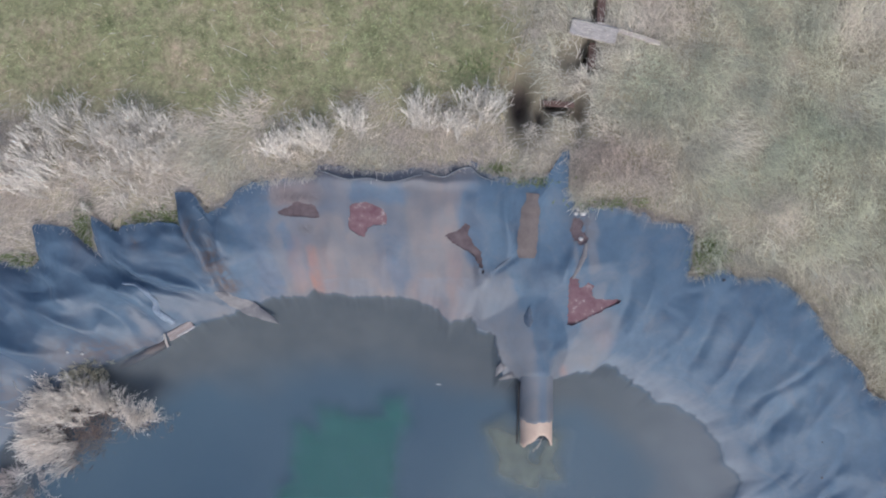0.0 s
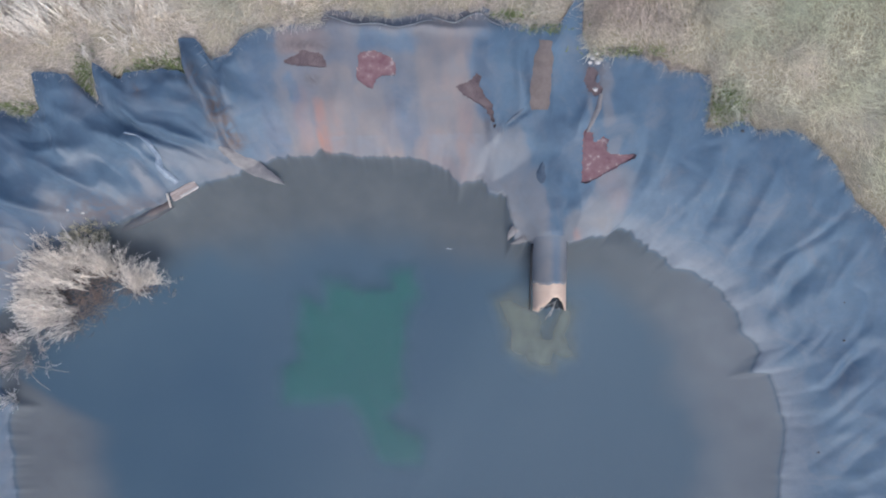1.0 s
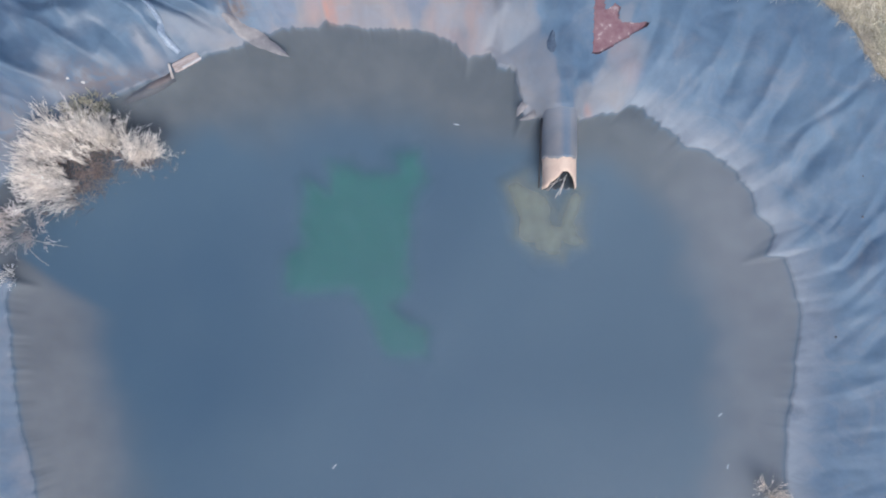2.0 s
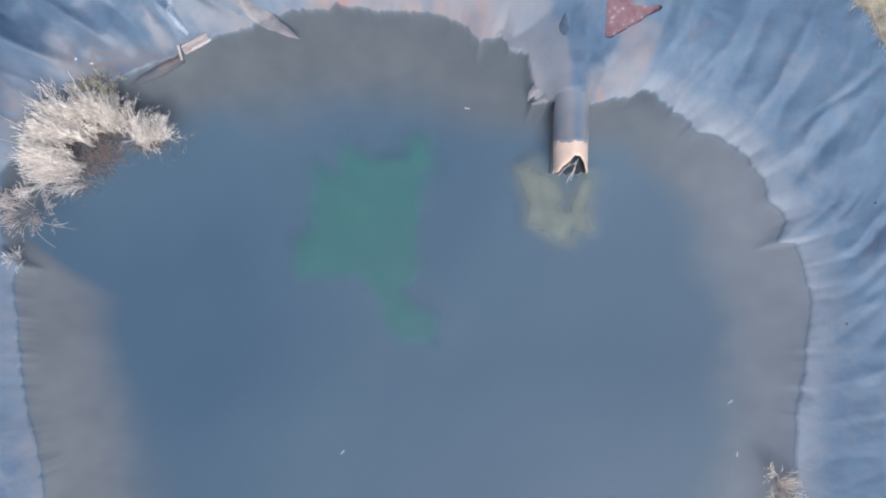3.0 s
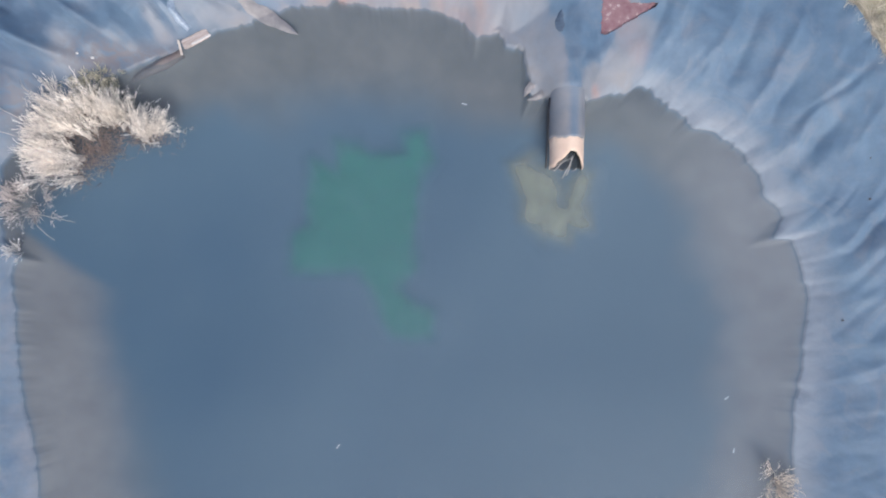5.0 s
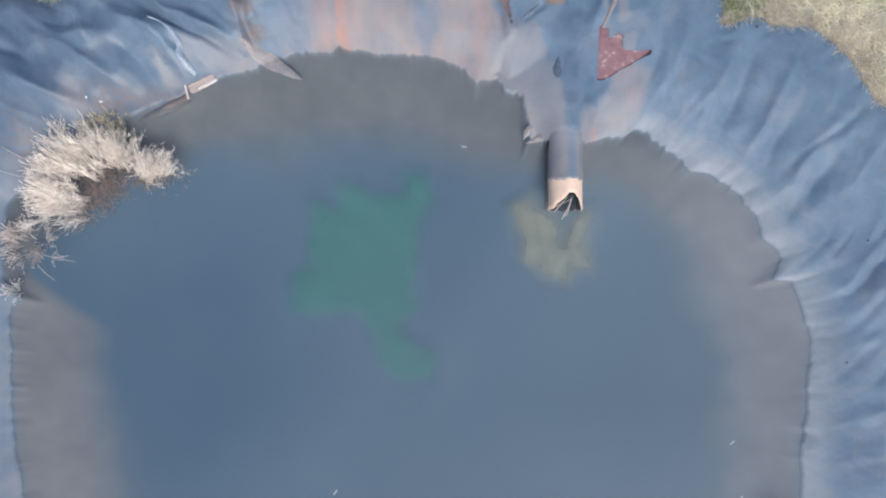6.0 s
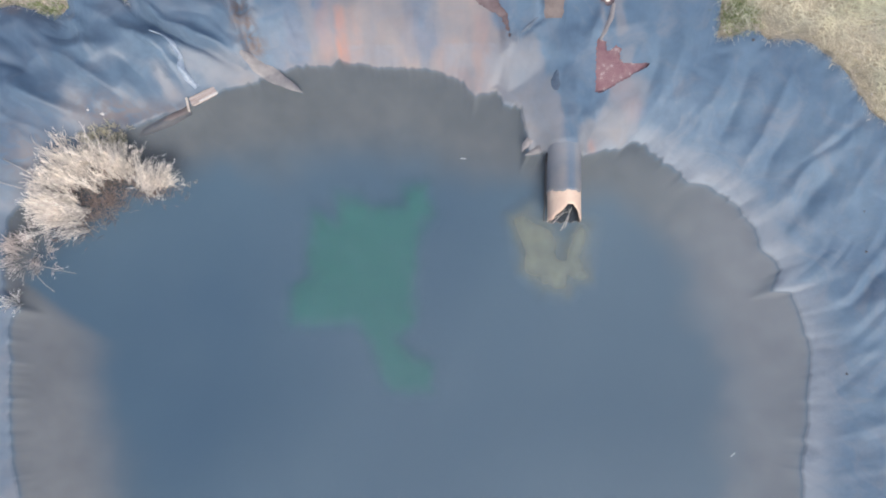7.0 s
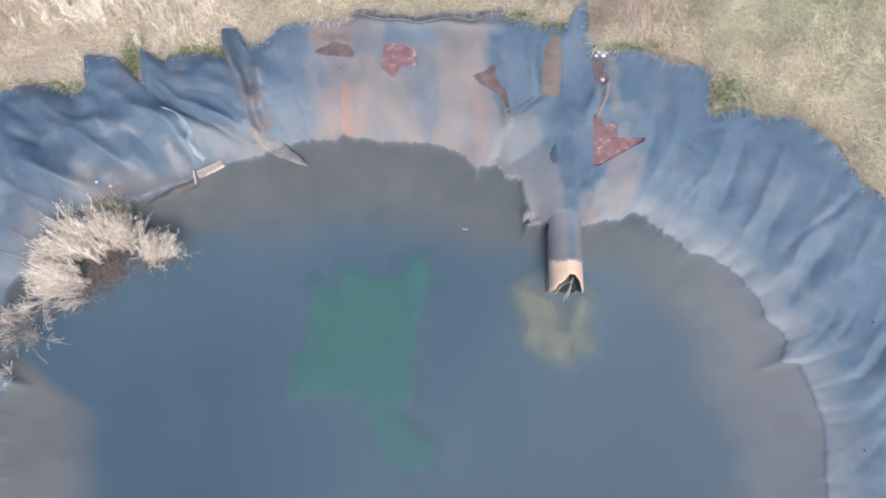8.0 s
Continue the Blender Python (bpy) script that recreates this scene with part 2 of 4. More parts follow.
# bearing, width of the pale silt shelf under water
SHELF = [(-180, 1.3), (-150, 1.2), (-30, 1.1), (0, 1.0), (20, 1.0), (40, 0.95), (52, 0.75), (60, 0.65), (66, 0.6), (75, 0.95), (95, 1.25), (110, 1.25), (122, 1.15), (130, 0.9), (140, 0.5), (156, 0.3), (160.5, 1.15), (180, 1.3)]
SHELF_A, SHELF_W = np.array(SHELF).T


def calm_reach(deg):
    """The shore with its small bays smoothed away."""
    return float(np.interp(deg, _grid, _flat, period=360))


_rim = np.interp(_grid, EDGE_A, EDGE_R)
_rim = np.convolve(np.concatenate([_rim[-30:], _rim, _rim[:30]]), _kern / _kern.sum(), "valid")


def calm_edge(deg):
    return float(np.interp(deg, _grid, _rim, period=360))


def bank_height(deg):
    return 0.40 + 0.08 * math.cos(radians(deg - 20))


def bed_depth(r, rw, deg):
    d = rw - r
    k = smooth(0.0, 0.3, d)
    d = max(d * (1 - k) + (calm_reach(deg) - r) * k, 0.0)
    return -0.75 * math.tanh(d * 0.5)


def bank_profile(r, rw, re, deg):
    """The rise of the bank: it keeps to the bays at the water and runs even higher up."""
    k = smooth(0.0, 0.38, r - rw)
    even = min(max((r - calm_reach(deg)) / (calm_edge(deg) - calm_reach(deg)), 0.0), 1.0)
    t = min(max((r - rw) / (re - rw) * (1 - k) + even * k, 0.0), 1.0)
    return bank_height(deg) * (1 - (1 - t) ** 2)


def base_height(x, y):
    """The smooth lie of the basin and the field; also the run across the bank (0 at the water, 1 at the liner's edge)."""
    dx, dy = x - CX, y - CY
    r, deg = math.hypot(dx, dy), math.degrees(math.atan2(dy, dx))
    rw, re = shore_reach(deg), edge_reach(deg)
    if r < rw:
        return bed_depth(r, rw, deg), (r - rw) / (re - rw), deg
    t = (r - rw) / (re - rw)
    if t <= 1:
        return bank_profile(r, rw, re, deg), t, deg
    return bank_height(deg) + 0.03 * min((r - re), 1.0), t, deg


# tears in the liner: corner points on the ground plan
TEARS = [
    [(-1.72, 4.23), (-1.54, 4.31), (-1.42, 4.40), (-1.30, 4.36), (-1.17, 4.34), (-1.10, 4.17), (-1.33, 4.18)],
    [(-0.69, 4.34), (-0.48, 4.38), (-0.23, 4.27), (-0.18, 4.07), (-0.39, 4.04), (-0.47, 4.02), (-0.54, 3.88), (-0.75, 4.04), (-0.68, 4.22)],
    [(0.61, 3.89), (0.72, 3.95), (0.82, 3.98), (0.87, 4.06), (0.97, 4.05), (0.91, 3.93), (0.99, 3.77), (1.10, 3.66), (1.15, 3.30), (1.08, 3.50), (1.00, 3.64), (0.85, 3.72), (0.72, 3.81)],
    [(2.35, 3.31), (2.45, 3.27), (2.48, 3.13), (2.60, 3.21), (2.66, 3.18), (2.67, 2.98), (3.11, 2.97), (2.83, 2.82), (2.48, 2.62), (2.36, 2.58), (2.34, 2.95)],
    [(2.36, 4.14), (2.52, 4.08), (2.47, 3.95), (2.57, 3.87), (2.56, 3.79), (2.48, 3.75), (2.37, 3.83), (2.34, 3.98)],
]


def rounded(poly, passes=1):
    """Corner cutting."""
    for _ in range(passes):
        out = []
        for (x0, y0), (x1, y1) in zip(poly, poly[1:] + poly[:1]):
            out += [(0.88 * x0 + 0.12 * x1, 0.88 * y0 + 0.12 * y1), (0.12 * x0 + 0.88 * x1, 0.12 * y0 + 0.88 * y1)]
        poly = out
    return poly


def ragged_outline(poly, step=0.05, rough=0.022):
    out = []
    for (x0, y0), (x1, y1) in zip(poly, poly[1:] + poly[:1]):
        n = max(1, int(math.hypot(x1 - x0, y1 - y0) / step))
        for k in range(n):
            x, y = x0 + (x1 - x0) * k / n, y0 + (y1 - y0) * k / n
            out.append((x + rough * fbm(x * 9, y * 9, 1.0, 3), y + rough * fbm(x * 9, y * 9, 4.0, 3)))
    return out


TEARS = [ragged_outline(rounded(p)) for p in TEARS]


def inside(poly, x, y):
    c = False
    for (x0, y0), (x1, y1) in zip(poly, poly[1:] + poly[:1]):
        if (y0 > y) != (y1 > y) and x < (x1 - x0) * (y - y0) / (y1 - y0) + x0:
            c = not c
    return c


def nearest(poly, x, y):
    best = (9.0, x, y)
    for (x0, y0), (x1, y1) in zip(poly, poly[1:] + poly[:1]):
        dx, dy = x1 - x0, y1 - y0
        k = min(max(((x - x0) * dx + (y - y0) * dy) / (dx * dx + dy * dy), 0), 1)
        best = min(best, (math.hypot(x - x0 - k * dx, y - y0 - k * dy), x0 + k * dx, y0 + k * dy))
    return best[1], best[2]


def tear_near(x, y):
    """1 far from any tear, less beside one."""
    if y < 2 or x < -2.4 or x > 3.4:
        return 1.0
    d = 9.0
    for p in TEARS:
        cx, cy = sum(q[0] for q in p) / len(p), sum(q[1] for q in p) / len(p)
        d = min(d, math.hypot(x - cx, y - cy) - 0.3)
    return 0.15 + 0.85 * smooth(0.0, 0.4, d)


def lawn_share(x, y):
    return smooth(2.1, 0.9, x + 0.5 * fbm(x, y)) * smooth(5.2, 5.95, y + 0.35 * fbm(x * 1.3, y, 3.0))


HOLLOWS = [  # x, y, reach along x and y, depth: the old ditch and the hole under the lid
    (1.66, 5.70, 0.19, 0.40, 1.0), (1.92, 5.52, 0.09, 0.22, 0.8), (2.15, 5.66, 0.28, 0.09, 0.9), (2.47, 5.62, 0.10, 0.26, 0.7), (2.57, 6.32, 0.12, 0.22, 1.0), (2.72, 6.88, 0.12, 0.22, 0.6), (2.30, 6.30, 0.22, 0.22, 0.4),
]


def hollow(x, y):
    if not 0.9 < x < 3.4 or not 4.6 < y < 7.8:
        return 0.0
    return max(d * math.exp(-((x - cx) / rx) ** 2 - ((y - cy) / ry) ** 2) for cx, cy, rx, ry, d in HOLLOWS)


# ---------------------------------------------------------------- ground
def build_ground():
    verts, faces, clay, mud, soil_shade, lawn = [], [], [], [], [], []
    cols = 720
    reaches = list(np.linspace(0.0, 1.0, 40))
    outs = [0.06, 0.15, 0.25, 0.35, 0.45, 0.55, 0.65, 0.75, 0.85, 0.95, 1.05, 1.15, 1.25, 1.35, 1.45, 1.6, 1.75, 1.9, 2.05, 2.2, 2.35, 2.5, 2.7, 3.0, 3.4, 4.5, 6, 9, 15, 30, 80, 250, 900, 3000]
    for i in range(cols):
        deg = -180 + 360 * i / cols
        a = radians(deg)
        re = edge_reach(deg)
        for s in reaches:
            r = 0.3 + (re - 0.3) * s
            x, y = CX + r * math.cos(a), CY + r * math.sin(a)
            z, t, _ = base_height(x, y)
            verts.append((x, y, z - (0.006 + 0.03 * smooth(0.2, 0.6, tear_near(x, y)) + 0.10 * smooth(0.7, 1.0, tear_near(x, y)) * smooth(1.0, 0.9, t) if t > 0.08 else 0.035 + 0.25 * smooth(0.08, -0.2, t))))
            clay.append(1.0 if t < 1 else 0.4)
            soil_shade.append(0.0)
            lawn.append(0.0)
            mud.append(1.0 if (0.3 < x < 2.1 or x < -0.9) and y > 3.1 or (x > 2.2 and y > 3.6) else 0.0)
        for o in outs:
            r = re + o
            x, y = CX + r * math.cos(a), CY + r * math.sin(a)
            z = bank_height(deg) + 0.03 * min(o, 1.0) - 0.02 * smooth(0.0, 0.1, 0.06 - o)
            if o < 20:
                z += 0.05 * fbm(x * 0.9, y * 0.9) * smooth(0.1, 0.8, o)
                z -= 0.38 * hollow(x, y)
            else:
                z += 0.3 * min(1.0, o / 80)
            verts.append((x, y, z))
            clay.append(0.0)
            mud.append(0.0)
            lawn.append(lawn_share(x, y) if o < 20 else 0.3)
            soil_shade.append(min(1.0, 1.2 * hollow(x, y)))
    n = len(reaches) + len(outs)
    for i in range(cols):
        j = (i + 1) % cols
        for k in range(n - 1):
            faces.append((i * n + k, i * n + k + 1, j * n + k + 1, j * n + k))
    faces.append([i * n for i in range(cols)])
    me = mesh_of("ground", verts, faces, M_GROUND, values={"clay": clay, "mud": mud, "soil_shade": soil_shade, "lawn": lawn})
    tagged(new("ground", me), "dry grassy field with a sunken pond basin", "ground", kind="structure")


build_ground()


# ---------------------------------------------------------------- liner
def swell(x, y, seed=0):
    """Smooth gradient noise over arrays, about -1 to 1."""
    x, y = np.asarray(x, float), np.asarray(y, float)
    xi, yi = np.floor(x).astype(np.int64), np.floor(y).astype(np.int64)
    fx, fy = x - xi, y - yi
    u, v = fx ** 3 * (fx * (fx * 6 - 15) + 10), fy ** 3 * (fy * (fy * 6 - 15) + 10)

    def corner(ix, iy, dx, dy):
        h = (ix * 374761393 + iy * 668265263 + seed * 974711) & 0x7FFFFFFF
        h = ((h ^ (h >> 13)) * 1274126177) & 0x7FFFFFFF
        a = ((h ^ (h >> 16)) % 4096) * (math.tau / 4096)
        return np.cos(a) * dx + np.sin(a) * dy

    low = corner(xi, yi, fx, fy) * (1 - u) + corner(xi + 1, yi, fx - 1, fy) * u
    high = corner(xi, yi + 1, fx, fy - 1) * (1 - u) + corner(xi + 1, yi + 1, fx - 1, fy - 1) * u
    return 1.4 * (low * (1 - v) + high * v)


def ease(a, b, x):
    t = np.clip((np.asarray(x, float) - a) / (b - a), 0.0, 1.0)
    return t * t * (3 - 2 * t)


def crest(n, power=1.6):
    """A narrow raised fold where the noise passes through nought."""
    return np.clip(1 - np.sqrt(n * n + 0.002), 0, 1) ** power


def pillow(n):
    """Round swells between narrow troughs."""
    return np.sqrt(np.sqrt(n * n + 0.0008))


FOLDS = [  # x0, y0, x1, y1, width, height; a trough where the height is negative
    (-2.95, 4.35, -2.60, 3.5, 0.09, 0.17), (-2.72, 4.15, -2.42, 3.15, 0.06, -0.10), (-2.55, 3.5, -2.1, 2.85, 0.08, 0.08), (-2.45, 4.2, -2.40, 3.6, 0.07, 0.11),
    (-3.90, 3.72, -3.55, 3.47, 0.08, 0.12), (-3.55, 3.47, -2.55, 3.06, 0.08, 0.13), (-3.94, 3.60, -3.55, 3.34, 0.06, -0.10), (-3.55, 3.34, -2.62, 2.94, 0.06, -0.09),
    (-4.5, 3.55, -3.75, 3.2, 0.09, 0.10), (-5.2, 3.1, -4.1, 2.45, 0.11, 0.12), (-5.75, 2.96, -5.40, 2.74, 0.05, -0.08), (-5.6, 2.6, -4.8, 2.2, 0.11, 0.12), (-4.9, 3.75, -4.55, 3.0, 0.09, 0.09),
    (-5.02, 3.7, -5.02, 3.3, 0.05, -0.07), (-3.85, 3.3, -3.35, 2.75, 0.06, 0.07), (-4.25, 3.05, -3.85, 2.60, 0.09, -0.07), (0.98, 3.85, 1.15, 3.25, 0.05, 0.05), (1.05, 3.15, 1.42, 3.5, 0.06, 0.06),
    (2.40, 3.75, 2.28, 3.25, 0.06, 0.06), (1.42, 4.7, 1.48, 3.5, 0.07, 0.06), (-1.05, 4.72, 1.2, 4.62, 0.07, 0.06), (1.56, 4.4, 1.56, 3.6, 0.04, -0.04),
    (1.20, 3.28, 1.58, 3.60, 0.04, -0.05), (3.30, 2.50, 3.55, 3.60, 0.08, 0.05), (3.05, 2.45, 3.20, 3.3, 0.06, -0.05), (3.75, 1.9, 4.15, 3.0, 0.10, 0.08), (4.05, 1.75, 4.45, 2.9, 0.09, -0.09),
    (4.35, 1.35, 4.95, 2.75, 0.08, 0.10), (4.62, 1.15, 5.10, 2.3, 0.10, -0.10), (4.72, 0.80, 5.55, 1.95, 0.10, 0.10), (4.90, 0.55, 5.75, 1.75, 0.11, -0.10), (4.95, 1.32, 6.05, 2.30, 0.05, -0.07),
    (5.08, 0.72, 5.30, 0.25, 0.06, 0.08), (5.20, 0.80, 5.45, 0.30, 0.07, -0.08), (5.70, -0.40, 6.25, 0.45, 0.09, 0.09), (5.35, -0.60, 5.75, -0.38, 0.06, -0.08), (5.75, -0.55, 6.40, 0.25, 0.08, -0.09),
    (5.45, -1.45, 6.5, -0.75, 0.09, 0.05), (5.5, -2.3, 6.5, -1.9, 0.10, 0.05),
]


def along(x, y, x0, y0, x1, y1):
    """The distance to a line from end to end, and the share of it run."""
    dx, dy = x1 - x0, y1 - y0
    s = np.clip(((x - x0) * dx + (y - y0) * dy) / (dx * dx + dy * dy), 0, 1)
    return np.hypot(x - x0 - s * dx, y - y0 - s * dy), s


def fold_lift(x, y):
    wx, wy = x + 0.06 * swell(x * 2.2, y * 2.2, 51), y + 0.06 * swell(x * 2.2, y * 2.2, 52)
    h = 0.0
    for x0, y0, x1, y1, w, a in FOLDS:
        d, s = along(wx, wy, x0, y0, x1, y1)
        h = h + (0.65 if x0 > 3 else 1.0) * a * np.exp(-(d / w) ** 1.5) * (0.35 + 0.65 * np.sin(math.pi * np.clip(s, 0.05, 0.95)))
    return h


DIRT = [  # x, y, reach along x and y, strength
    (-2.60, 3.60, 0.10, 0.35, 1.0), (-2.42, 3.22, 0.16, 0.14, 1.0), (-3.57, 3.86, 0.05, 0.09, 1.0), (-2.80, 4.00, 0.10, 0.25, 0.7), (1.04, 3.52, 0.05, 0.28, 0.7),
    (-0.9, 4.78, 0.5, 0.09, 0.8), (0.9, 4.80, 0.5, 0.08, 0.7), (-1.45, 4.45, 0.35, 0.08, 0.8), (-4.5, 2.3, 0.5, 0.25, 0.8), (-5.5, 1.6, 0.4, 0.5, 0.7),
    (2.48, 4.05, 0.16, 0.35, 0.8), (-4.3, 4.0, 0.08, 0.2, 1.0), (-2.45, 3.45, 0.08, 0.22, 1.0), (-1.32, 4.02, 0.10, 0.08, 0.8), (-5.6, 3.6, 0.12, 0.08, 1.0), (-3.7, 2.35, 0.45, 0.12, 0.6),
]
# washed stripes on the liner: x0, y0, x1, y1, half-width, strength
CLEAN = [(-1.91, 4.59, -1.97, 3.97, 0.17, 1.0), (-1.97, 3.93, -1.84, 3.12, 0.14, 1.0), (-2.15, 4.01, -2.12, 3.70, 0.21, 0.7), (-2.28, 3.54, -2.17, 3.07, 0.26, 0.5), (-0.14, 3.88, -0.02, 3.09, 0.10, 0.45),
         # first row: shade of a fold under the rim, put in as blue
         (-0.60, 4.52, 0.06, 4.45, 0.12, 0.7), (0.97, 4.37, 1.06, 3.66, 0.17, 1.0), (1.30, 4.38, 1.27, 3.58, 0.17, 0.8), (1.97, 4.43, 2.02, 3.51, 0.15, 1.0), (2.23, 4.83, 2.23, 3.59, 0.15, 0.8),
         (1.86, 3.43, 2.11, 3.39, 0.28, 1.0), (1.97, 3.0, 1.95, 2.70, 0.20, 1.0), (1.92, 2.60, 1.94, 2.26, 0.08, 1.0), (2.48, 2.56, 2.13, 2.21, 0.10, 0.9), (1.99, 2.35, 1.98, 1.58, 0.07, 0.7), (-1.66, 4.01, -1.58, 3.78, 0.08, 0.7)]
SILT = [(1.66, 2.65, 1.72, 1.75, 0.17, 1.0), (2.26, 2.10, 2.18, 1.72, 0.14, 1.0), (-1.67, 4.51, -1.18, 4.50, 0.15, 0.8), (-1.01, 4.02, -1.01, 3.08, 0.20, 0.8), (-0.60, 3.79, -0.60, 3.09, 0.20, 0.8), (0.31, 4.54, 0.48, 2.76, 0.25, 0.9), (0.72, 3.73, 0.98, 2.76, 0.20, 1.0),
        (0.47, 4.28, 0.56, 3.88, 0.25, 0.9), (1.40, 3.19, 1.47, 2.34, 0.19, 1.0), (1.15, 3.22, 1.23, 2.59, 0.13, 1.0), (2.82, 2.60, 2.62, 2.01, 0.24, 1.0), (2.55, 2.26, 2.45, 1.92, 0.20, 1.0),
        (2.79, 3.12, 2.74, 2.73, 0.10, 0.8), (2.63, 4.14, 2.66, 3.44, 0.07, 0.9), (2.34, 4.14, 2.42, 3.43, 0.05, 0.8), (1.47, 2.17, 1.63, 1.88, 0.19, 1.0), (-3.03, 2.96, -2.49, 2.80, 0.19, 0.8),
        (-3.28, 3.02, -2.66, 3.00, 0.14, 0.7), (-3.72, 2.86, -3.62, 2.60, 0.13, 0.9), (-4.89, 2.38, -4.79, 2.13, 0.13, 0.8), (-4.53, 2.38, -4.48, 2.26, 0.09, 0.8), (-2.40, 3.70, -2.32, 3.62, 0.09, 0.9)]
RUST = [(-1.25, 3.72, -1.21, 3.02, 0.09, 0.62), (-1.50, 3.86, -1.46, 3.20, 0.10, 0.16), (-1.67, 4.46, -1.22, 4.51, 0.13, 0.22), (0.73, 3.65, 0.77, 2.76, 0.12, 0.13), (0.60, 4.45, 0.60, 3.96, 0.16, 0.13),
        (2.33, 1.92, 2.37, 1.79, 0.07, 0.35), (2.70, 2.69, 2.89, 2.35, 0.15, 0.16), (0.30, 3.2, 0.42, 2.7, 0.16, 0.14), (-1.05, 3.7, -1.0, 3.0, 0.10, 0.15)]
# fold shade put into the colour as stripes, and navy above the pipe
SHADE_AND_NAVY = [(-3.94, 3.64, -3.55, 3.39, 0.05, 0.9), (-3.55, 3.39, -3.07, 3.21, 0.06, 0.9), (-3.07, 3.21, -2.58, 2.99, 0.05, 0.8), (-2.84, 4.08, -2.65, 3.46, 0.06, 0.8), (-2.65, 3.46, -2.51, 3.11, 0.07, 0.8),
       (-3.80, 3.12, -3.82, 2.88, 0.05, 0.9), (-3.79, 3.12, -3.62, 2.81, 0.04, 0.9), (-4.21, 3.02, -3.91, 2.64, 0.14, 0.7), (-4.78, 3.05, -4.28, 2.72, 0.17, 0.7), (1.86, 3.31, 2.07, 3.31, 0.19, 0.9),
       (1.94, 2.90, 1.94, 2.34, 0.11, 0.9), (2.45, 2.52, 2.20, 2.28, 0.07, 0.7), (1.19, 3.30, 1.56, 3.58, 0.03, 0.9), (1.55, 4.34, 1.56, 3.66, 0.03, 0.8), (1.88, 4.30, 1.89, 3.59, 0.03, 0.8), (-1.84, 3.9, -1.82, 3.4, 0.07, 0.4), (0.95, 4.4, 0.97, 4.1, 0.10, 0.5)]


def stripes(x, y, rows, fray=0.05):
    wx, wy = x + fray * swell(x * 4, y * 2.5, 71) + 0.4 * fray * swell(x * 11, y * 7, 73), y + fray * swell(x * 4, y * 2.5, 72)
    out = np.zeros_like(x)
    for x0, y0, x1, y1, w, a in rows:
        out = np.maximum(out, a * ease(1.5 * w, 0.45 * w, along(wx, wy, x0, y0, x1, y1)[0]))
    return out


def near_tears(x, y):
    d = np.full(np.shape(x), 9.0)
    for p in TEARS:
        cx, cy = sum(q[0] for q in p) / len(p), sum(q[1] for q in p) / len(p)
        d = np.minimum(d, np.hypot(x - cx, y - cy) - 0.3)
    return 0.15 + 0.85 * ease(0.0, 0.4, d)


def liner_wrinkle(x, y, t, deg):
    """Slanted, gathered folds on the east bank, a crumpled sheet in the west and soft drapes between."""
    x, y = np.asarray(x, float), np.asarray(y, float)
    ang = np.where(np.asarray(deg, float) > -90, deg, np.asarray(deg, float) + 360)
    u, v = np.radians(ang) * 6.8, np.asarray(t, float) * 2.3
    east, west = ease(66, 52, ang), ease(102, 110, ang)
    mid = np.clip(1 - east - west, 0, 1)
    wob = 0.35 * swell(u * 0.6, v * 0.8, 3)
    p, q = u - 0.8 * v + wob, v + 0.3 * u
    power = 0.35 + 0.65 * ease(-0.45, 0.35, swell(u * 0.45, v * 0.7, 9))
    gather = 0.058 * crest(swell(p * 1.15, q * 0.38, 11)) + 0.055 * pillow(swell(p * 2.0, q * 0.6 + wob, 12)) + 0.018 * crest(swell(p * 3.6, q * 1.0, 13), 2.2)
    gather += 0.040 * crest(swell((u + 0.5 * v) * 1.1 + wob, q * 0.8, 14), 3.0) + 0.010 * swell(p * 7, q * 2.4, 15)
    wx, wy = x + 0.35 * swell(x * 0.9, y * 0.9, 21), y + 0.35 * swell(x * 0.9, y * 0.9, 22)
    a, b = 0.45 * wx + 0.9 * wy, 0.9 * wx - 0.45 * wy
    crumple = 0.11 * crest(swell(a * 1.0, b * 0.4, 23), 1.8) + 0.07 * pillow(swell(a * 1.9, b * 0.8, 24)) + 0.045 * crest(swell(a * 1.4 + b * 1.3, a - b, 25), 2.6) + 0.012 * swell(a * 6, b * 3.5, 26)
    drape = 0.035 * crest(swell(x * 1.6, y * 0.45, 31)) + 0.020 * pillow(swell(x * 2.6 + 0.3 * y, y * 0.8, 32)) + 0.006 * swell(x * 7, y * 3, 33)
    h = east * power * gather + west * crumple + mid * drape
    return (h + 0.015 * (1 + swell(x * 0.8, y * 0.8, 41))) * near_tears(x, y)


def cowl(x, y):
    """The liner drawn over the back of the inlet pipe."""
    back = ease(1.8, 2.6, y)
    hug = np.where((np.abs(x - 1.925) < 0.240) & (y < 1.95), 0.07 + np.sqrt(np.clip(0.240 ** 2 - (x - 1.925) ** 2, 0, None)), -1.0)
    wide = 0.335 * ease(1.5, 1.95, y) * np.exp(-np.abs((x - 1.925) / (0.28 + 0.35 * back)) ** (3.0 - back))
    return np.where((y > 1.2) & (y < 3.2) & (np.abs(x - 1.925) < 1.0), np.maximum(wide, hug), -1.0)


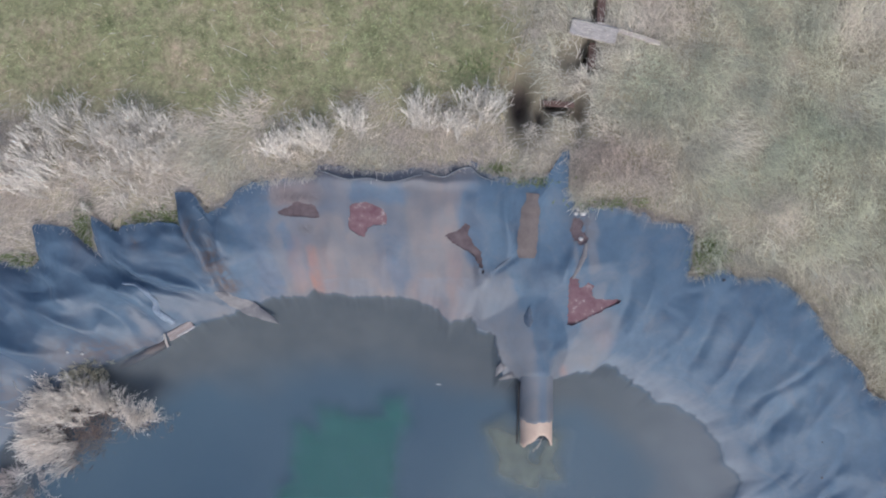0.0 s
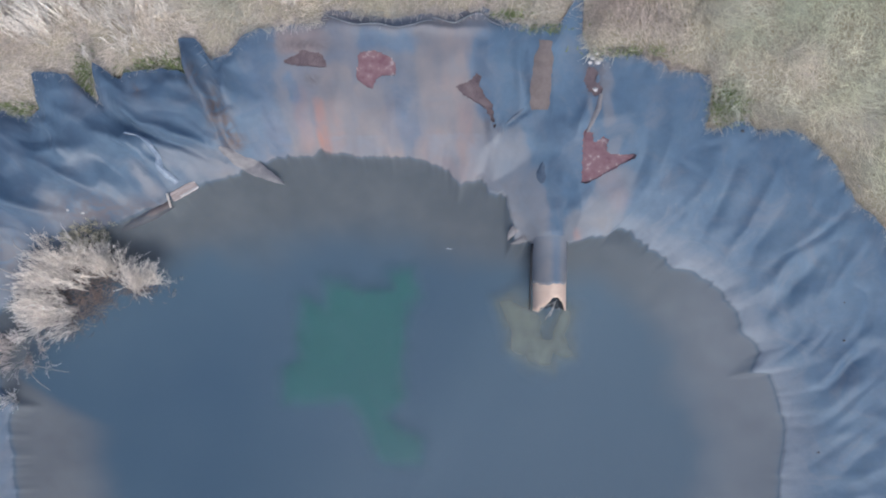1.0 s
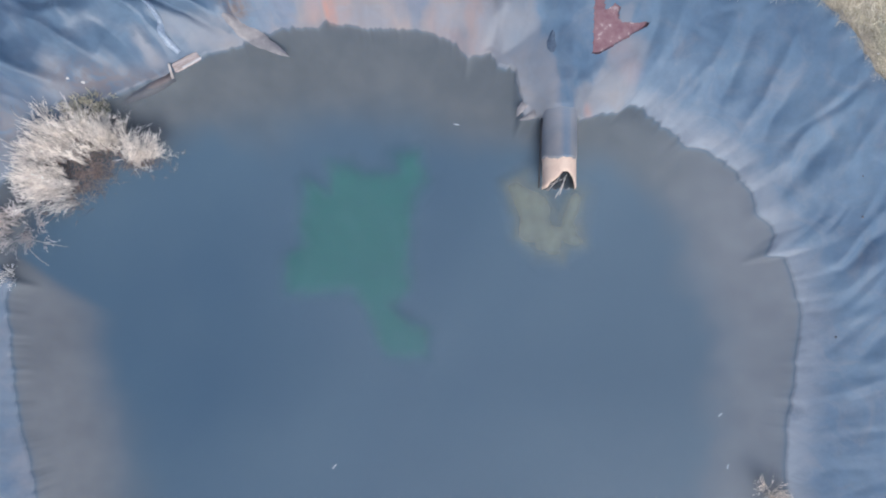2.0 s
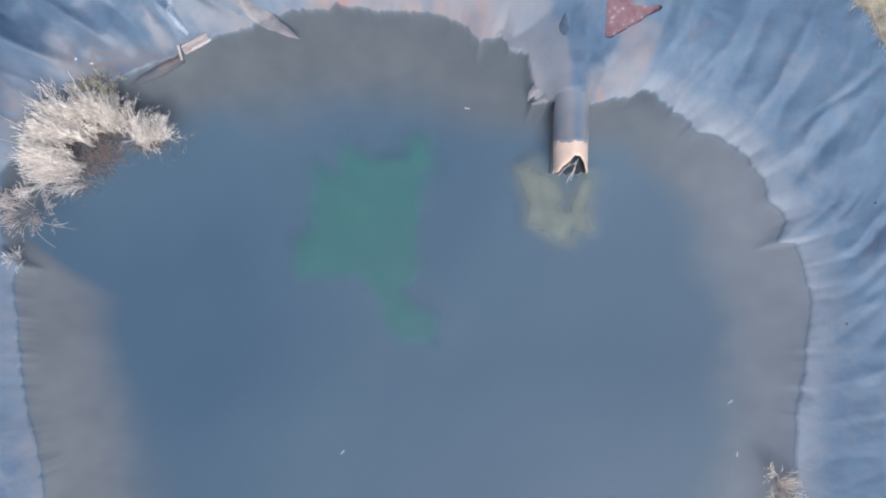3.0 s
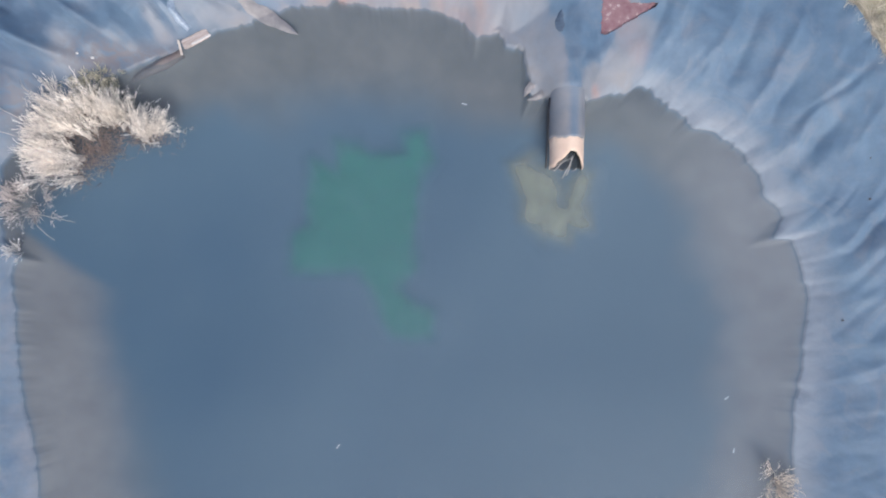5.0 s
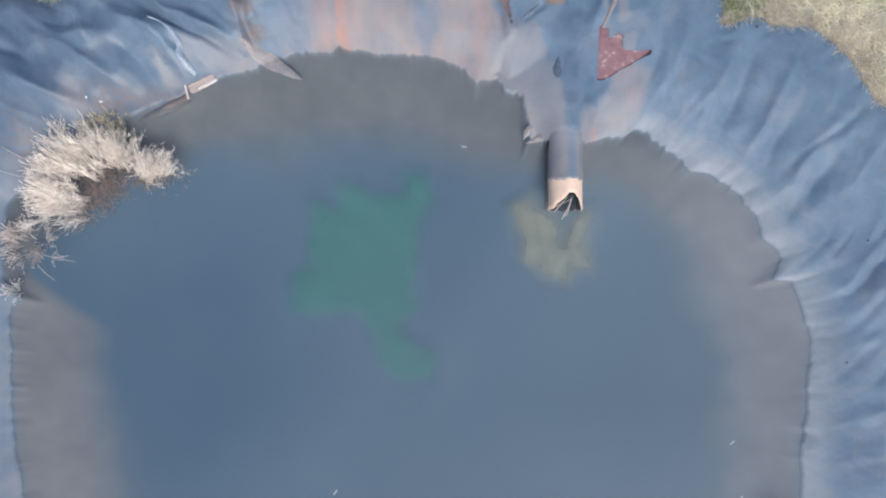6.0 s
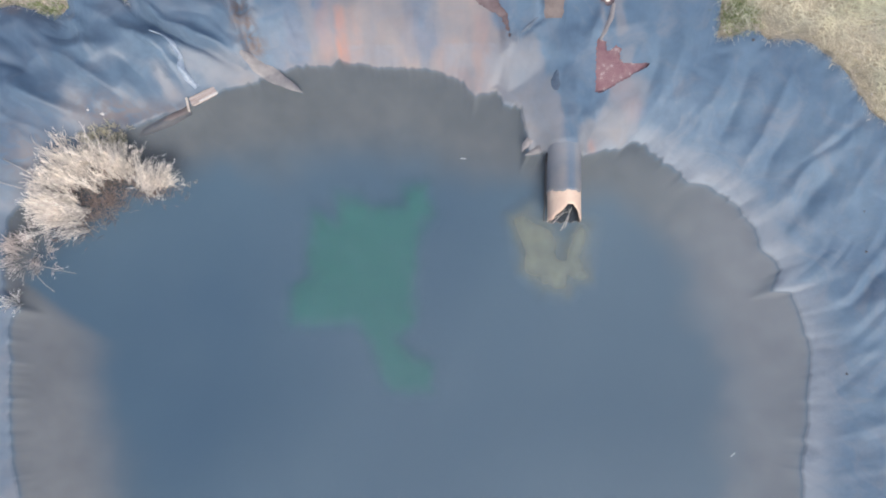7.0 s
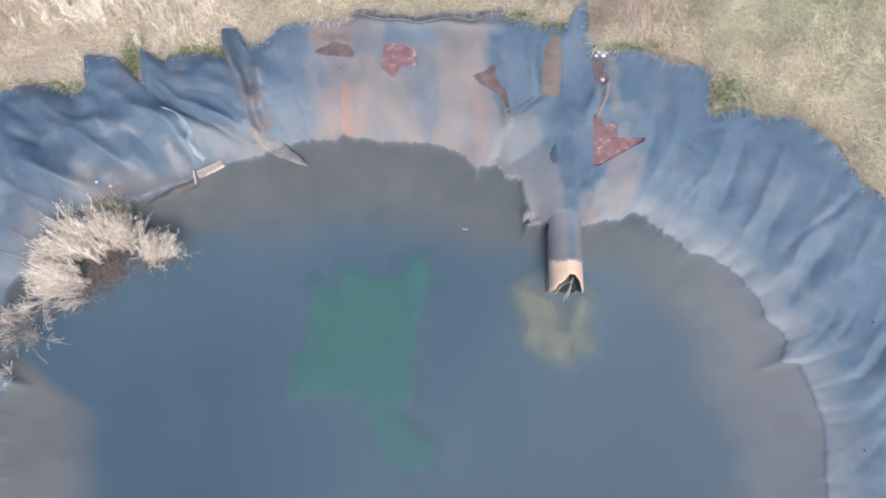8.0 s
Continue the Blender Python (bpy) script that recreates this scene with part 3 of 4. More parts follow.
def build_liner():
    cols = 1200
    run = np.concatenate([-np.linspace(1.0, 0.0, 34) ** 1.6, np.linspace(0, 1, 80)[1:]])
    n = len(run)
    line = -180 + 360 * np.arange(cols) / cols
    calm = np.array([shore_reach(d) + 0.035 * fbm(d * 0.55, 1.0, 0.0, 4) for d in line])
    rw = calm + np.array([(0.015 + 0.036 * smooth(24, 40, d) * smooth(125, 105, d)) * fbm(d * 1.5, 5.0, 0.0, 3) for d in line])
    re = np.array([edge_reach(d) + 0.05 * fbm(d * 0.8, 7.0, 0.0, 4) for d in line])
    even_w, even_e = np.array([calm_reach(d) for d in line])[:, None], np.array([calm_edge(d) for d in line])[:, None]
    hem_roll = np.array([0.4 + fbm(d * 0.7, 3.0, 1.0, 3) for d in line])[:, None]
    calm, rw, re = calm[:, None], rw[:, None], re[:, None]
    deg, s = np.broadcast_to(line[:, None], (cols, n)), np.broadcast_to(run[None], (cols, n))
    ang = np.radians(deg)
    r = np.where(s < 0, rw + s * (rw - 0.25), rw + s * (re - rw))
    x, y = CX + r * np.cos(ang), CY + r * np.sin(ang)
    # below the water
    d = np.clip(rw - r, 0, None)
    k = ease(0.0, 0.3, d)
    bed = -0.75 * np.tanh(0.5 * np.clip(d * (1 - k) + (even_w - r) * k, 0, None)) + 0.015 * swell(x, y, 4) * np.minimum(1, d * 3)
    # above it
    rr = np.maximum(r, calm)
    k = ease(0.0, 0.38, rr - calm)
    t = np.clip((rr - calm) / (re - calm) * (1 - k) + np.clip((rr - even_w) / (even_e - even_w), 0, 1) * k, 0, 1)
    rise = (0.40 + 0.08 * np.cos(np.radians(deg - 20))) * (1 - (1 - t) ** 2)
    bank = rise + np.maximum(liner_wrinkle(x, y, s, deg) + fold_lift(x, y), -0.07 * ease(0.15, 0.4, s)) * (0.08 + 0.92 * ease(0.04, 0.42, s)) * (1 - 0.6 * ease(0.85, 1, s))
    bank = np.maximum(np.maximum(bank + 0.035 * ease(0.86, 1.0, s) * hem_roll, 0.004 * s), cowl(x, y))
    z = np.where(s < 0, bed, bank)
    # silt on the north bank, round the pipe and along the foot of the slopes
    up = np.clip(s, 0, None)
    north = ease(-2.4, -1.8, x) * ease(1.25, 0.8, x) * ease(2.0, 2.6, y)
    foot = ease(0.20, 0.0, up) * np.where(deg < 62, 0.5, 0.35)
    clean = stripes(x, y, CLEAN, 0.09)
    laid = stripes(x, y, SILT, 0.07)
    silt = np.clip(0.62 * north + 0.75 * laid + foot - 0.85 * clean, 0, 1)
    rust = np.clip(stripes(x, y, RUST, 0.04) + 0.10 * north, 0, 0.7)
    rust *= 0.55 + 0.45 * ease(4.3, 3.0, y)
    dirt = np.zeros_like(x)
    for px, py, rx, ry, a in DIRT:
        dirt += a * np.exp(-((x - px) / rx) ** 2 - ((y - py) / ry) ** 2)
    grime_shade = np.maximum(0.75 * ease(-2.0, -3.0, x) * ease(1.0, 2.2, y) * (1 - laid), 0.9 * stripes(x, y, SHADE_AND_NAVY, 0.04))
    shore_shade = np.exp(-((r - rw + 0.01) / 0.02) ** 2) * ease(60, 50, np.abs(deg))
    bed_murk_glare = np.clip(0.28 + 0.09 * x - 0.035 * y + 0.25 * swell(x * 0.35, y * 0.35, 2), 0, 1)
    rinse = np.maximum(ease(0.20, 0.0, up) * ease(64, 56, deg) * ease(-60, -40, deg), 0.5 * laid * ((y < 3.3) | (x > 2.2)))
    # the depth tint starts at the shelf's edge
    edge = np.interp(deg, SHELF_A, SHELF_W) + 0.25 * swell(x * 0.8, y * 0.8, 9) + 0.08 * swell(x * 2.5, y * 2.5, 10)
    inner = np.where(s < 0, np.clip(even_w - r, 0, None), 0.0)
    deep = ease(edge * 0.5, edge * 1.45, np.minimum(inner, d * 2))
    values = {"silt": silt, "rust": rust, "sunk": ease(0.0, 0.08, np.where(s < 0, d, 0)), "deep": deep, "shore_shade": shore_shade, "grime_shade": grime_shade, "dirt": np.clip(dirt, 0, 1), "pale": np.maximum(ease(3.0, 4.8, x), 0.55 * ease(-3.8, -4.8, x) * ease(0.2, -0.8, y)), "bed_murk_glare": bed_murk_glare, "rinse": rinse}
    verts = np.stack([x, y, z], -1).reshape(-1, 3).tolist()
    faces = []
    for i in range(cols):
        j = (i + 1) % cols
        for k in range(n - 1):
            ids = (i * n + k, i * n + k + 1, j * n + k + 1, j * n + k)
            if k > 33:
                mx = sum(verts[q][0] for q in ids) / 4
                my = sum(verts[q][1] for q in ids) / 4
                if my > 2.3 and -2.2 < mx < 3.2 and any(inside(p, mx, my) for p in TEARS):
                    continue
            faces.append(ids)
    for q in {q for ids in faces for q in ids}:
        px, py, pz = verts[q]
        if py > 2.3 and -2.2 < px < 3.2:
            for p in TEARS:
                if inside(p, px, py):
                    verts[q] = (*nearest(p, px, py), pz)
                    break
    faces.append([i * n for i in range(cols)])
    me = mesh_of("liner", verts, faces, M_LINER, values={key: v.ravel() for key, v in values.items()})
    return tagged(new("pond_liner", me), "blue plastic pond liner, wrinkled, silt-stained and torn", "pond liner", kind="structure")


def sheet_z(x, y):
    """The height of the liner's face, near enough to lay things on."""
    z, t, deg = base_height(x, y)
    if t <= 0:
        return max(z, 0.0)
    lift = float(liner_wrinkle(x, y, t, deg) + fold_lift(x, y))
    return max(z + max(lift, -0.07 * smooth(0.15, 0.4, t)) * (0.08 + 0.92 * smooth(0.04, 0.42, t)), float(cowl(x, y)))


def ribbon(name, path, widths, material, lift=0.015, arch=0.03, steps=40):
    """A strip of film laid along a path, arched across its width."""
    verts, faces = [], []
    pts = np.array(path, float)
    cum = np.concatenate([[0], np.cumsum(np.hypot(*np.diff(pts, axis=0).T))])
    for i in range(steps + 1):
        f = cum[-1] * i / steps
        x, y = np.interp(f, cum, pts[:, 0]), np.interp(f, cum, pts[:, 1])
        x1, y1 = np.interp(f + 0.02, cum, pts[:, 0]), np.interp(f + 0.02, cum, pts[:, 1])
        x0, y0 = np.interp(f - 0.02, cum, pts[:, 0]), np.interp(f - 0.02, cum, pts[:, 1])
        d = Vector((x1 - x0, y1 - y0)).normalized()
        w = np.interp(i / steps, np.linspace(0, 1, len(widths)), widths) * (1 + 0.3 * fbm(f * 5, x * 3, 8.0, 3))
        for k in range(7):
            q = k / 3 - 1
            px, py = x - d.y * w * q * 0.5, y + d.x * w * q * 0.5
            zz = max(sheet_z(px, py), 0.004) + lift + arch * (1 - q * q) + 0.012 * fbm(px * 6, py * 6, 3.0, 2)
            verts.append((px, py, zz))
    for i in range(steps):
        for k in range(6):
            faces.append((i * 7 + k, i * 7 + k + 1, (i + 1) * 7 + k + 1, (i + 1) * 7 + k))
    return mesh_of(name, verts, faces, material)


LINER = build_liner()
M_PALEFILM = grain("silted_film", (0.155, 0.15, 0.16), (0.255, 0.238, 0.238), 5, 0.5, 20, 0.1, (1, 1, 1), 0.12)
M_BRIGHTFILM = grain("pale_blue_film", (0.135, 0.182, 0.25), (0.215, 0.262, 0.325), 5, 0.35, 40)
M_NAVYFILM_SHADE = grain("navy_film_shade", (0.055, 0.078, 0.115), (0.095, 0.125, 0.17), 5, 0.4, 30)
M_LIPSHADE = grain("lip_shade_grey", (0.10, 0.115, 0.14), (0.16, 0.17, 0.19), 5, 0.5, 30)
M_MUDPATCH = grain("grey_mud", (0.145, 0.12, 0.112), (0.21, 0.175, 0.165), 5, 0.9, 25, 0.1, (1, 1, 1), 0.12)
part("flap", ribbon("flap", [(-2.62, 3.14), (-2.35, 2.95), (-2.08, 2.80), (-1.80, 2.64)], [0.05, 0.20, 0.21, 0.15, 0.01], M_PALEFILM, 0.002, 0.014), LINER, "pointed silt-grey flap")
part("torn_strip", ribbon("torn_strip", [(-3.75, 3.32), (-3.62, 3.30), (-3.50, 3.21), (-3.42, 3.05), (-3.43, 2.88), (-3.36, 2.78), (-3.27, 2.68)], [0.03, 0.05, 0.06, 0.08, 0.11, 0.07], M_BRIGHTFILM, 0.015, 0.015), LINER, "loose pale blue strip")
part("mud_streak", ribbon("mud_streak", [(1.80, 4.47), (1.77, 4.2), (1.74, 3.9), (1.73, 3.58)], [0.21, 0.22, 0.24, 0.23, 0.27, 0.25, 0.28, 0.27, 0.26, 0.20], M_MUDPATCH, 0.006, 0.004), LINER, "dried grey-brown mud")
part("pale_seam", ribbon("pale_seam", [(2.56, 3.78), (2.53, 3.60), (2.46, 3.45), (2.38, 3.28)], [0.05, 0.07, 0.06, 0.04], M_PALEFILM, 0.006, 0.012), LINER, "pale silted seam")
part("dark_scrap", ribbon("dark_scrap", [(1.79, 2.88), (1.76, 2.74), (1.78, 2.60)], [0.03, 0.10, 0.13, 0.11, 0.04], M_NAVYFILM_SHADE, 0.01, 0.01), LINER, "dark blue scrap")
# Dark film strip laid on as the shade of a crease.
part("crease_shade", ribbon("crease_shade", [(1.28, 3.40), (1.40, 3.50), (1.52, 3.60)], [0.02, 0.05, 0.02], M_NAVYFILM_SHADE, 0.006, 0.006), LINER, "shade of a crease, laid on as dark film")
part("shore_tatter", ribbon("shore_tatter", [(1.46, 1.98), (1.38, 1.88), (1.34, 1.80)], [0.10, 0.09, 0.01], M_PALEFILM, 0.004, 0.015), LINER, "pale tattered corner")
part("shore_tatter", ribbon("shore_tatter", [(1.60, 1.84), (1.48, 1.79), (1.38, 1.755)], [0.10, 0.08, 0.01], M_PALEFILM, 0.004, 0.015), LINER, "pale tattered corner")


def hem(a0, a1, radius, inset):
    """The liner's upper lip between two bearings, its shadow line put in as dark."""
    pts = []
    for k in range(60):
        deg = a0 + (a1 - a0) * k / 59
        r = edge_reach(deg) - inset - 0.05 * math.sin(math.pi * k / 59 * 2) ** 2
        x, y = CX + r * math.cos(radians(deg)), CY + r * math.sin(radians(deg))
        pts.append((x, y, sheet_z(x, y) + 0.015 + 0.01 * fbm(deg, 0, 0, 2)))
    return bm_mesh("lip_shade", tube(pts, [radius * (0.5 + 0.5 * math.sin(math.pi * k / 59)) for k in range(60)], 8), M_LIPSHADE)


part("lip_shade", hem(97, 86, 0.018, 0.10), LINER, "draped lip with its shadow line put in as dark grey")
part("lip_shade", hem(86, 78, 0.016, 0.06), LINER, "draped lip with its shadow line put in as dark grey")


# ---------------------------------------------------------------- water
def build_water():
    verts, faces, murk_glare = [], [], []
    cols, rings = 360, 40
    for i in range(cols):
        deg = -180 + 360 * i / cols
        a = radians(deg)
        for k in range(rings):
            r = 0.2 + (shore_reach(deg) + 0.2 - 0.2) * k / (rings - 1)
            x, y = CX + r * math.cos(a), CY + r * math.sin(a)
            verts.append((x, y, 0.0))
            murk_glare.append(min(1.0, max(0.0, 0.33 + 0.09 * x - 0.035 * y + 0.3 * smooth(2.8, 4.6, x) + 0.25 * fbm(x * 0.35, y * 0.35, 2.0, 3))))
    for i in range(cols):
        j = (i + 1) % cols
        for k in range(rings - 1):
            faces.append((i * rings + k, i * rings + k + 1, j * rings + k + 1, j * rings + k))
    faces.append([i * rings for i in range(cols)])
    tagged(new("water", mesh_of("water", verts, faces, M_WATER, values={"murk_glare": murk_glare})), "still murky grey-blue pond water", "water", kind="structure")


build_water()


# ---------------------------------------------------------------- algae below the surface
def blot(name, outline, z, material, label, step=0.04, soft=0.2, lump=0.0, lift=0.0, fray=0.10):
    """A soft-edged mat of algae inside an outline."""
    xs = [p[0] for p in outline]
    ys = [p[1] for p in outline]
    nx = int((max(xs) - min(xs) + 0.6) / step)
    ny = int((max(ys) - min(ys) + 0.6) / step)
    verts, faces, cover = [], [], []
    for i in range(nx + 1):
        for j in range(ny + 1):
            x, y = min(xs) - 0.3 + i * step, min(ys) - 0.3 + j * step
            wx, wy = x + fray * fbm(x * 2, y * 2, 1.0), y + fray * fbm(x * 2, y * 2, 6.0)
            d = min(seg_dist(wx, wy, a, b) for a, b in zip(outline, outline[1:] + outline[:1]))
            d = d if inside(outline, wx, wy) else -d
            c = smooth(-soft, soft, d)
            c *= 1 - lump * max(0, fbm(x * 3.2, y * 3.2, 3.0) + 0.1)
            cover.append(max(0.0, min(1.0, c)))
            verts.append((x, y, max(z, base_height(x, y)[0] + 0.09) + 0.02 * fbm(x * 3, y * 3, 2.0) + lift * c))
    for i in range(nx):
        for j in range(ny):
            ids = (i * (ny + 1) + j, (i + 1) * (ny + 1) + j, (i + 1) * (ny + 1) + j + 1, i * (ny + 1) + j + 1)
            if max(cover[q] for q in ids) > 0.003:
                faces.append(ids)
    tagged(new(name, mesh_of(name, verts, faces, material, values={"cover": cover})), label, "algae", kind="stuff")


def seg_dist(x, y, a, b):
    dx, dy = b[0] - a[0], b[1] - a[1]
    s = min(max(((x - a[0]) * dx + (y - a[1]) * dy) / (dx * dx + dy * dy), 0), 1)
    return math.hypot(x - a[0] - s * dx, y - a[1] - s * dy)


blot("algae_mat", [(-1.77, 0.93), (-1.39, 0.84), (-1.3, 1.22), (-1.04, 1.22), (-0.87, 1.05), (-0.36, 1.05), (-0.4, 1.35), (-0.02, 1.39), (0.06, 1.01), (-0.15, 0.67), (-0.2, 0.0), (-0.24, -0.62), (-0.5, -0.96),
                   (-0.2, -1.23), (0.06, -1.4), (0.04, -1.67), (-0.55, -1.7), (-0.72, -1.48), (-0.85, -0.96), (-1.06, -0.66), (-2.09, -0.65), (-2.04, -0.27), (-1.82, 0.0)], -2.0, M_ALGAE, "bright green algae mat under the murky water", soft=0.15, lump=0.15)
blot("slime_plume", [(1.26, 0.9), (1.47, 1.0), (1.66, 0.8), (1.89, 0.74), (1.96, 0.55), (1.99, 0.30), (2.04, 0.30), (2.08, 0.65), (2.27, 0.85), (2.44, 0.73), (2.36, 0.36), (2.45, -0.06), (2.17, -0.03), (2.12, -0.27), (1.71, -0.23), (1.41, 0.14)], -2.0, M_PLUME,
     "olive slime and silt spreading below the pipe mouth", 0.03, 0.18, 0.2, 0.0, 0.09)


# ---------------------------------------------------------------- inlet pipe
def build_pipe():
    root = tagged(new("inlet_pipe"), "clay inlet pipe wrapped in blue film, mouth broken open", "pipe")
    root.location = (1.925, 1.4, 0.07)
    ra, sides = 0.236, 48

    def ring_shell(y0, y1, r_out, r_in, front=None, rings=16):
        bm = bmesh.new()
        grid = {}
        for i in range(rings + 1):
            for k in range(sides):
                a = math.tau * k / sides
                back = front(a) if front else 0.0
                y = y0 + back + (y1 - y0 - back) * i / rings
                for tag, r in (("o", r_out), ("i", r_in)):
                    grid[tag, i, k] = bm.verts.new((r * math.cos(a), y, r * math.sin(a) + 0.0))
        for k in range(sides):
            q = (k + 1) % sides
            for i in range(rings):
                bm.faces.new((grid["o", i, k], grid["o", i, q], grid["o", i + 1, q], grid["o", i + 1, k]))
                bm.faces.new((grid["i", i, k], grid["i", i + 1, k], grid["i", i + 1, q], grid["i", i, q]))
            bm.faces.new((grid["o", 0, k], grid["i", 0, k], grid["i", 0, q], grid["o", 0, q]))
        return bm

    def mouth(a):
        # a ragged notch broken out of the crown, deepest right of the middle
        x = math.cos(a)
        up = max(0.0, math.sin(a))
        side = (x - 0.3) / (0.62 if x > 0.3 else 1.2)
        return up ** 0.3 * 0.23 * max(0.0, 1 - abs(side) ** 1.4) + 0.012 * math.sin(9 * a) + 0.008 * math.sin(17 * a)

    part("pipe_body", bm_mesh("pipe_body", ring_shell(-0.60, 0.45, ra, ra - 0.012, mouth), M_CLAYPIPE), root, "orange clay pipe end")

    # Near-black lining puts the shade inside the pipe into the colour.
    part("bore", bm_mesh("bore", ring_shell(-0.598, 0.46, ra - 0.013, ra - 0.03, mouth), M_BORESHADE), root, "bore lined near black for the shade inside")

    def ragged(a):
        return 0.012 * math.sin(5 * a + 1) + 0.008 * math.sin(13 * a)

    film = bm_mesh("sleeve", ring_shell(-0.20, 0.50, ra + 0.012, ra + 0.004, ragged), M_LINER)
    across = np.array([v.co.x for v in film.vertices])
    for key, vals in (("silt", np.clip(0.3 + 0.7 * ease(0.04, -0.06, across) + 0.6 * ease(0.08, 0.14, across), 0, 1)), ("rinse", 0.55 * ease(0.0, 0.45, np.array([v.co.y for v in film.vertices])))):
        film.attributes.new(key, "FLOAT", "POINT").data.foreach_set("value", vals.astype(np.float32))
    part("sleeve", film, root, "faded blue film sleeve")
    # Thin black tube along the pipe's west flank.
    part("side_tube", bm_mesh("side_tube", tube([(-0.25, 0.36, 0.07), (-0.262, 0.2, 0.03), (-0.268, -0.2, 0.0), (-0.276, -0.60, -0.04)], 0.014, 8), M_BLACK), root, "thin black line along the pipe's left side")


build_pipe()


# ---------------------------------------------------------------- plants
def blades(name, roots, material=M_BLADE, segs=3):
    """roots: rows of x, y, z, length, width, bearing, lean, droop, r, g, b. One mesh of tapered blades."""
    n = len(roots)
    R = np.asarray(roots, dtype=float)
    levels = segs + 1
    V = np.zeros((n, segs * 2 + 1, 3))
    ca, sa = np.cos(R[:, 5]), np.sin(R[:, 5])
    for k in range(levels):
        f = k / segs
        lean = R[:, 6] + R[:, 7] * f
        hx = R[:, 3] * f * np.sin(np.clip(lean, 0, 1.7) * (0.6 + 0.4 * f))
        hz = R[:, 3] * f * np.cos(np.clip(lean, 0, 1.9) * (0.6 + 0.4 * f))
        cx, cy, cz = R[:, 0] + hx * ca, R[:, 1] + hx * sa, R[:, 2] + hz
        w = R[:, 4] * (1 - f) ** 0.6 / 2
        if k < segs:
            V[:, 2 * k] = np.stack([cx - w * sa, cy + w * ca, cz], 1)
            V[:, 2 * k + 1] = np.stack([cx + w * sa, cy - w * ca, cz], 1)
        else:
            V[:, 2 * k] = np.stack([cx, cy, cz], 1)
    m = segs * 2 + 1
    pat = []
    for k in range(segs - 1):
        pat.append([2 * k, 2 * k + 1, 2 * k + 3, 2 * k + 2])
    pat.append([2 * segs - 2, 2 * segs - 1, 2 * segs])
    flat = np.concatenate([np.array(p) for p in pat])
    lens = np.array([len(p) for p in pat])
    loops = (np.arange(n)[:, None] * m + flat[None]).ravel()
    totals = np.tile(lens, n)
    starts = np.concatenate([[0], np.cumsum(totals)[:-1]])
    me = bpy.data.meshes.new(name)
    me.vertices.add(n * m)
    me.vertices.foreach_set("co", V.reshape(-1))
    me.loops.add(len(loops))
    me.loops.foreach_set("vertex_index", loops.astype(np.int32))
    me.polygons.add(len(totals))
    me.polygons.foreach_set("loop_start", starts.astype(np.int32))
    me.polygons.foreach_set("loop_total", totals.astype(np.int32))
    a = me.attributes.new("tint", "FLOAT_COLOR", "POINT")
    col = np.ones((n, m, 4))
    col[:, :, :3] = R[:, None, 8:11]
    a.data.foreach_set("color", col.reshape(-1).astype(np.float32))
    me.materials.append(material)
    me.update(calc_edges=True)
    me.validate()
    return me


def outside(x, y, gap=0.0):
    dx, dy = x - CX, y - CY
    deg = math.degrees(math.atan2(dy, dx))
    return math.hypot(dx, dy) - edge_reach(deg) - gap


def field_z(x, y):
    o = outside(x, y)
    dx, dy = x - CX, y - CY
    deg = math.degrees(math.atan2(dy, dx))
    return bank_height(deg) + 0.03 * min(max(o, 0), 1.0) + 0.05 * fbm(x * 0.9, y * 0.9) * smooth(0.1, 0.8, o) - 0.03


def bare(x, y):
    return min(1.0, 2.3 * hollow(x, y))


def scatter(count, box, rule, rng):
    out = []
    x0, y0, x1, y1 = box
    while len(out) < count:
        x, y = rng.uniform(x0, x1), rng.uniform(y0, y1)
        if outside(x, y) > 0.0 and rng.random() < rule(x, y):
            out.append((x, y))
    return out


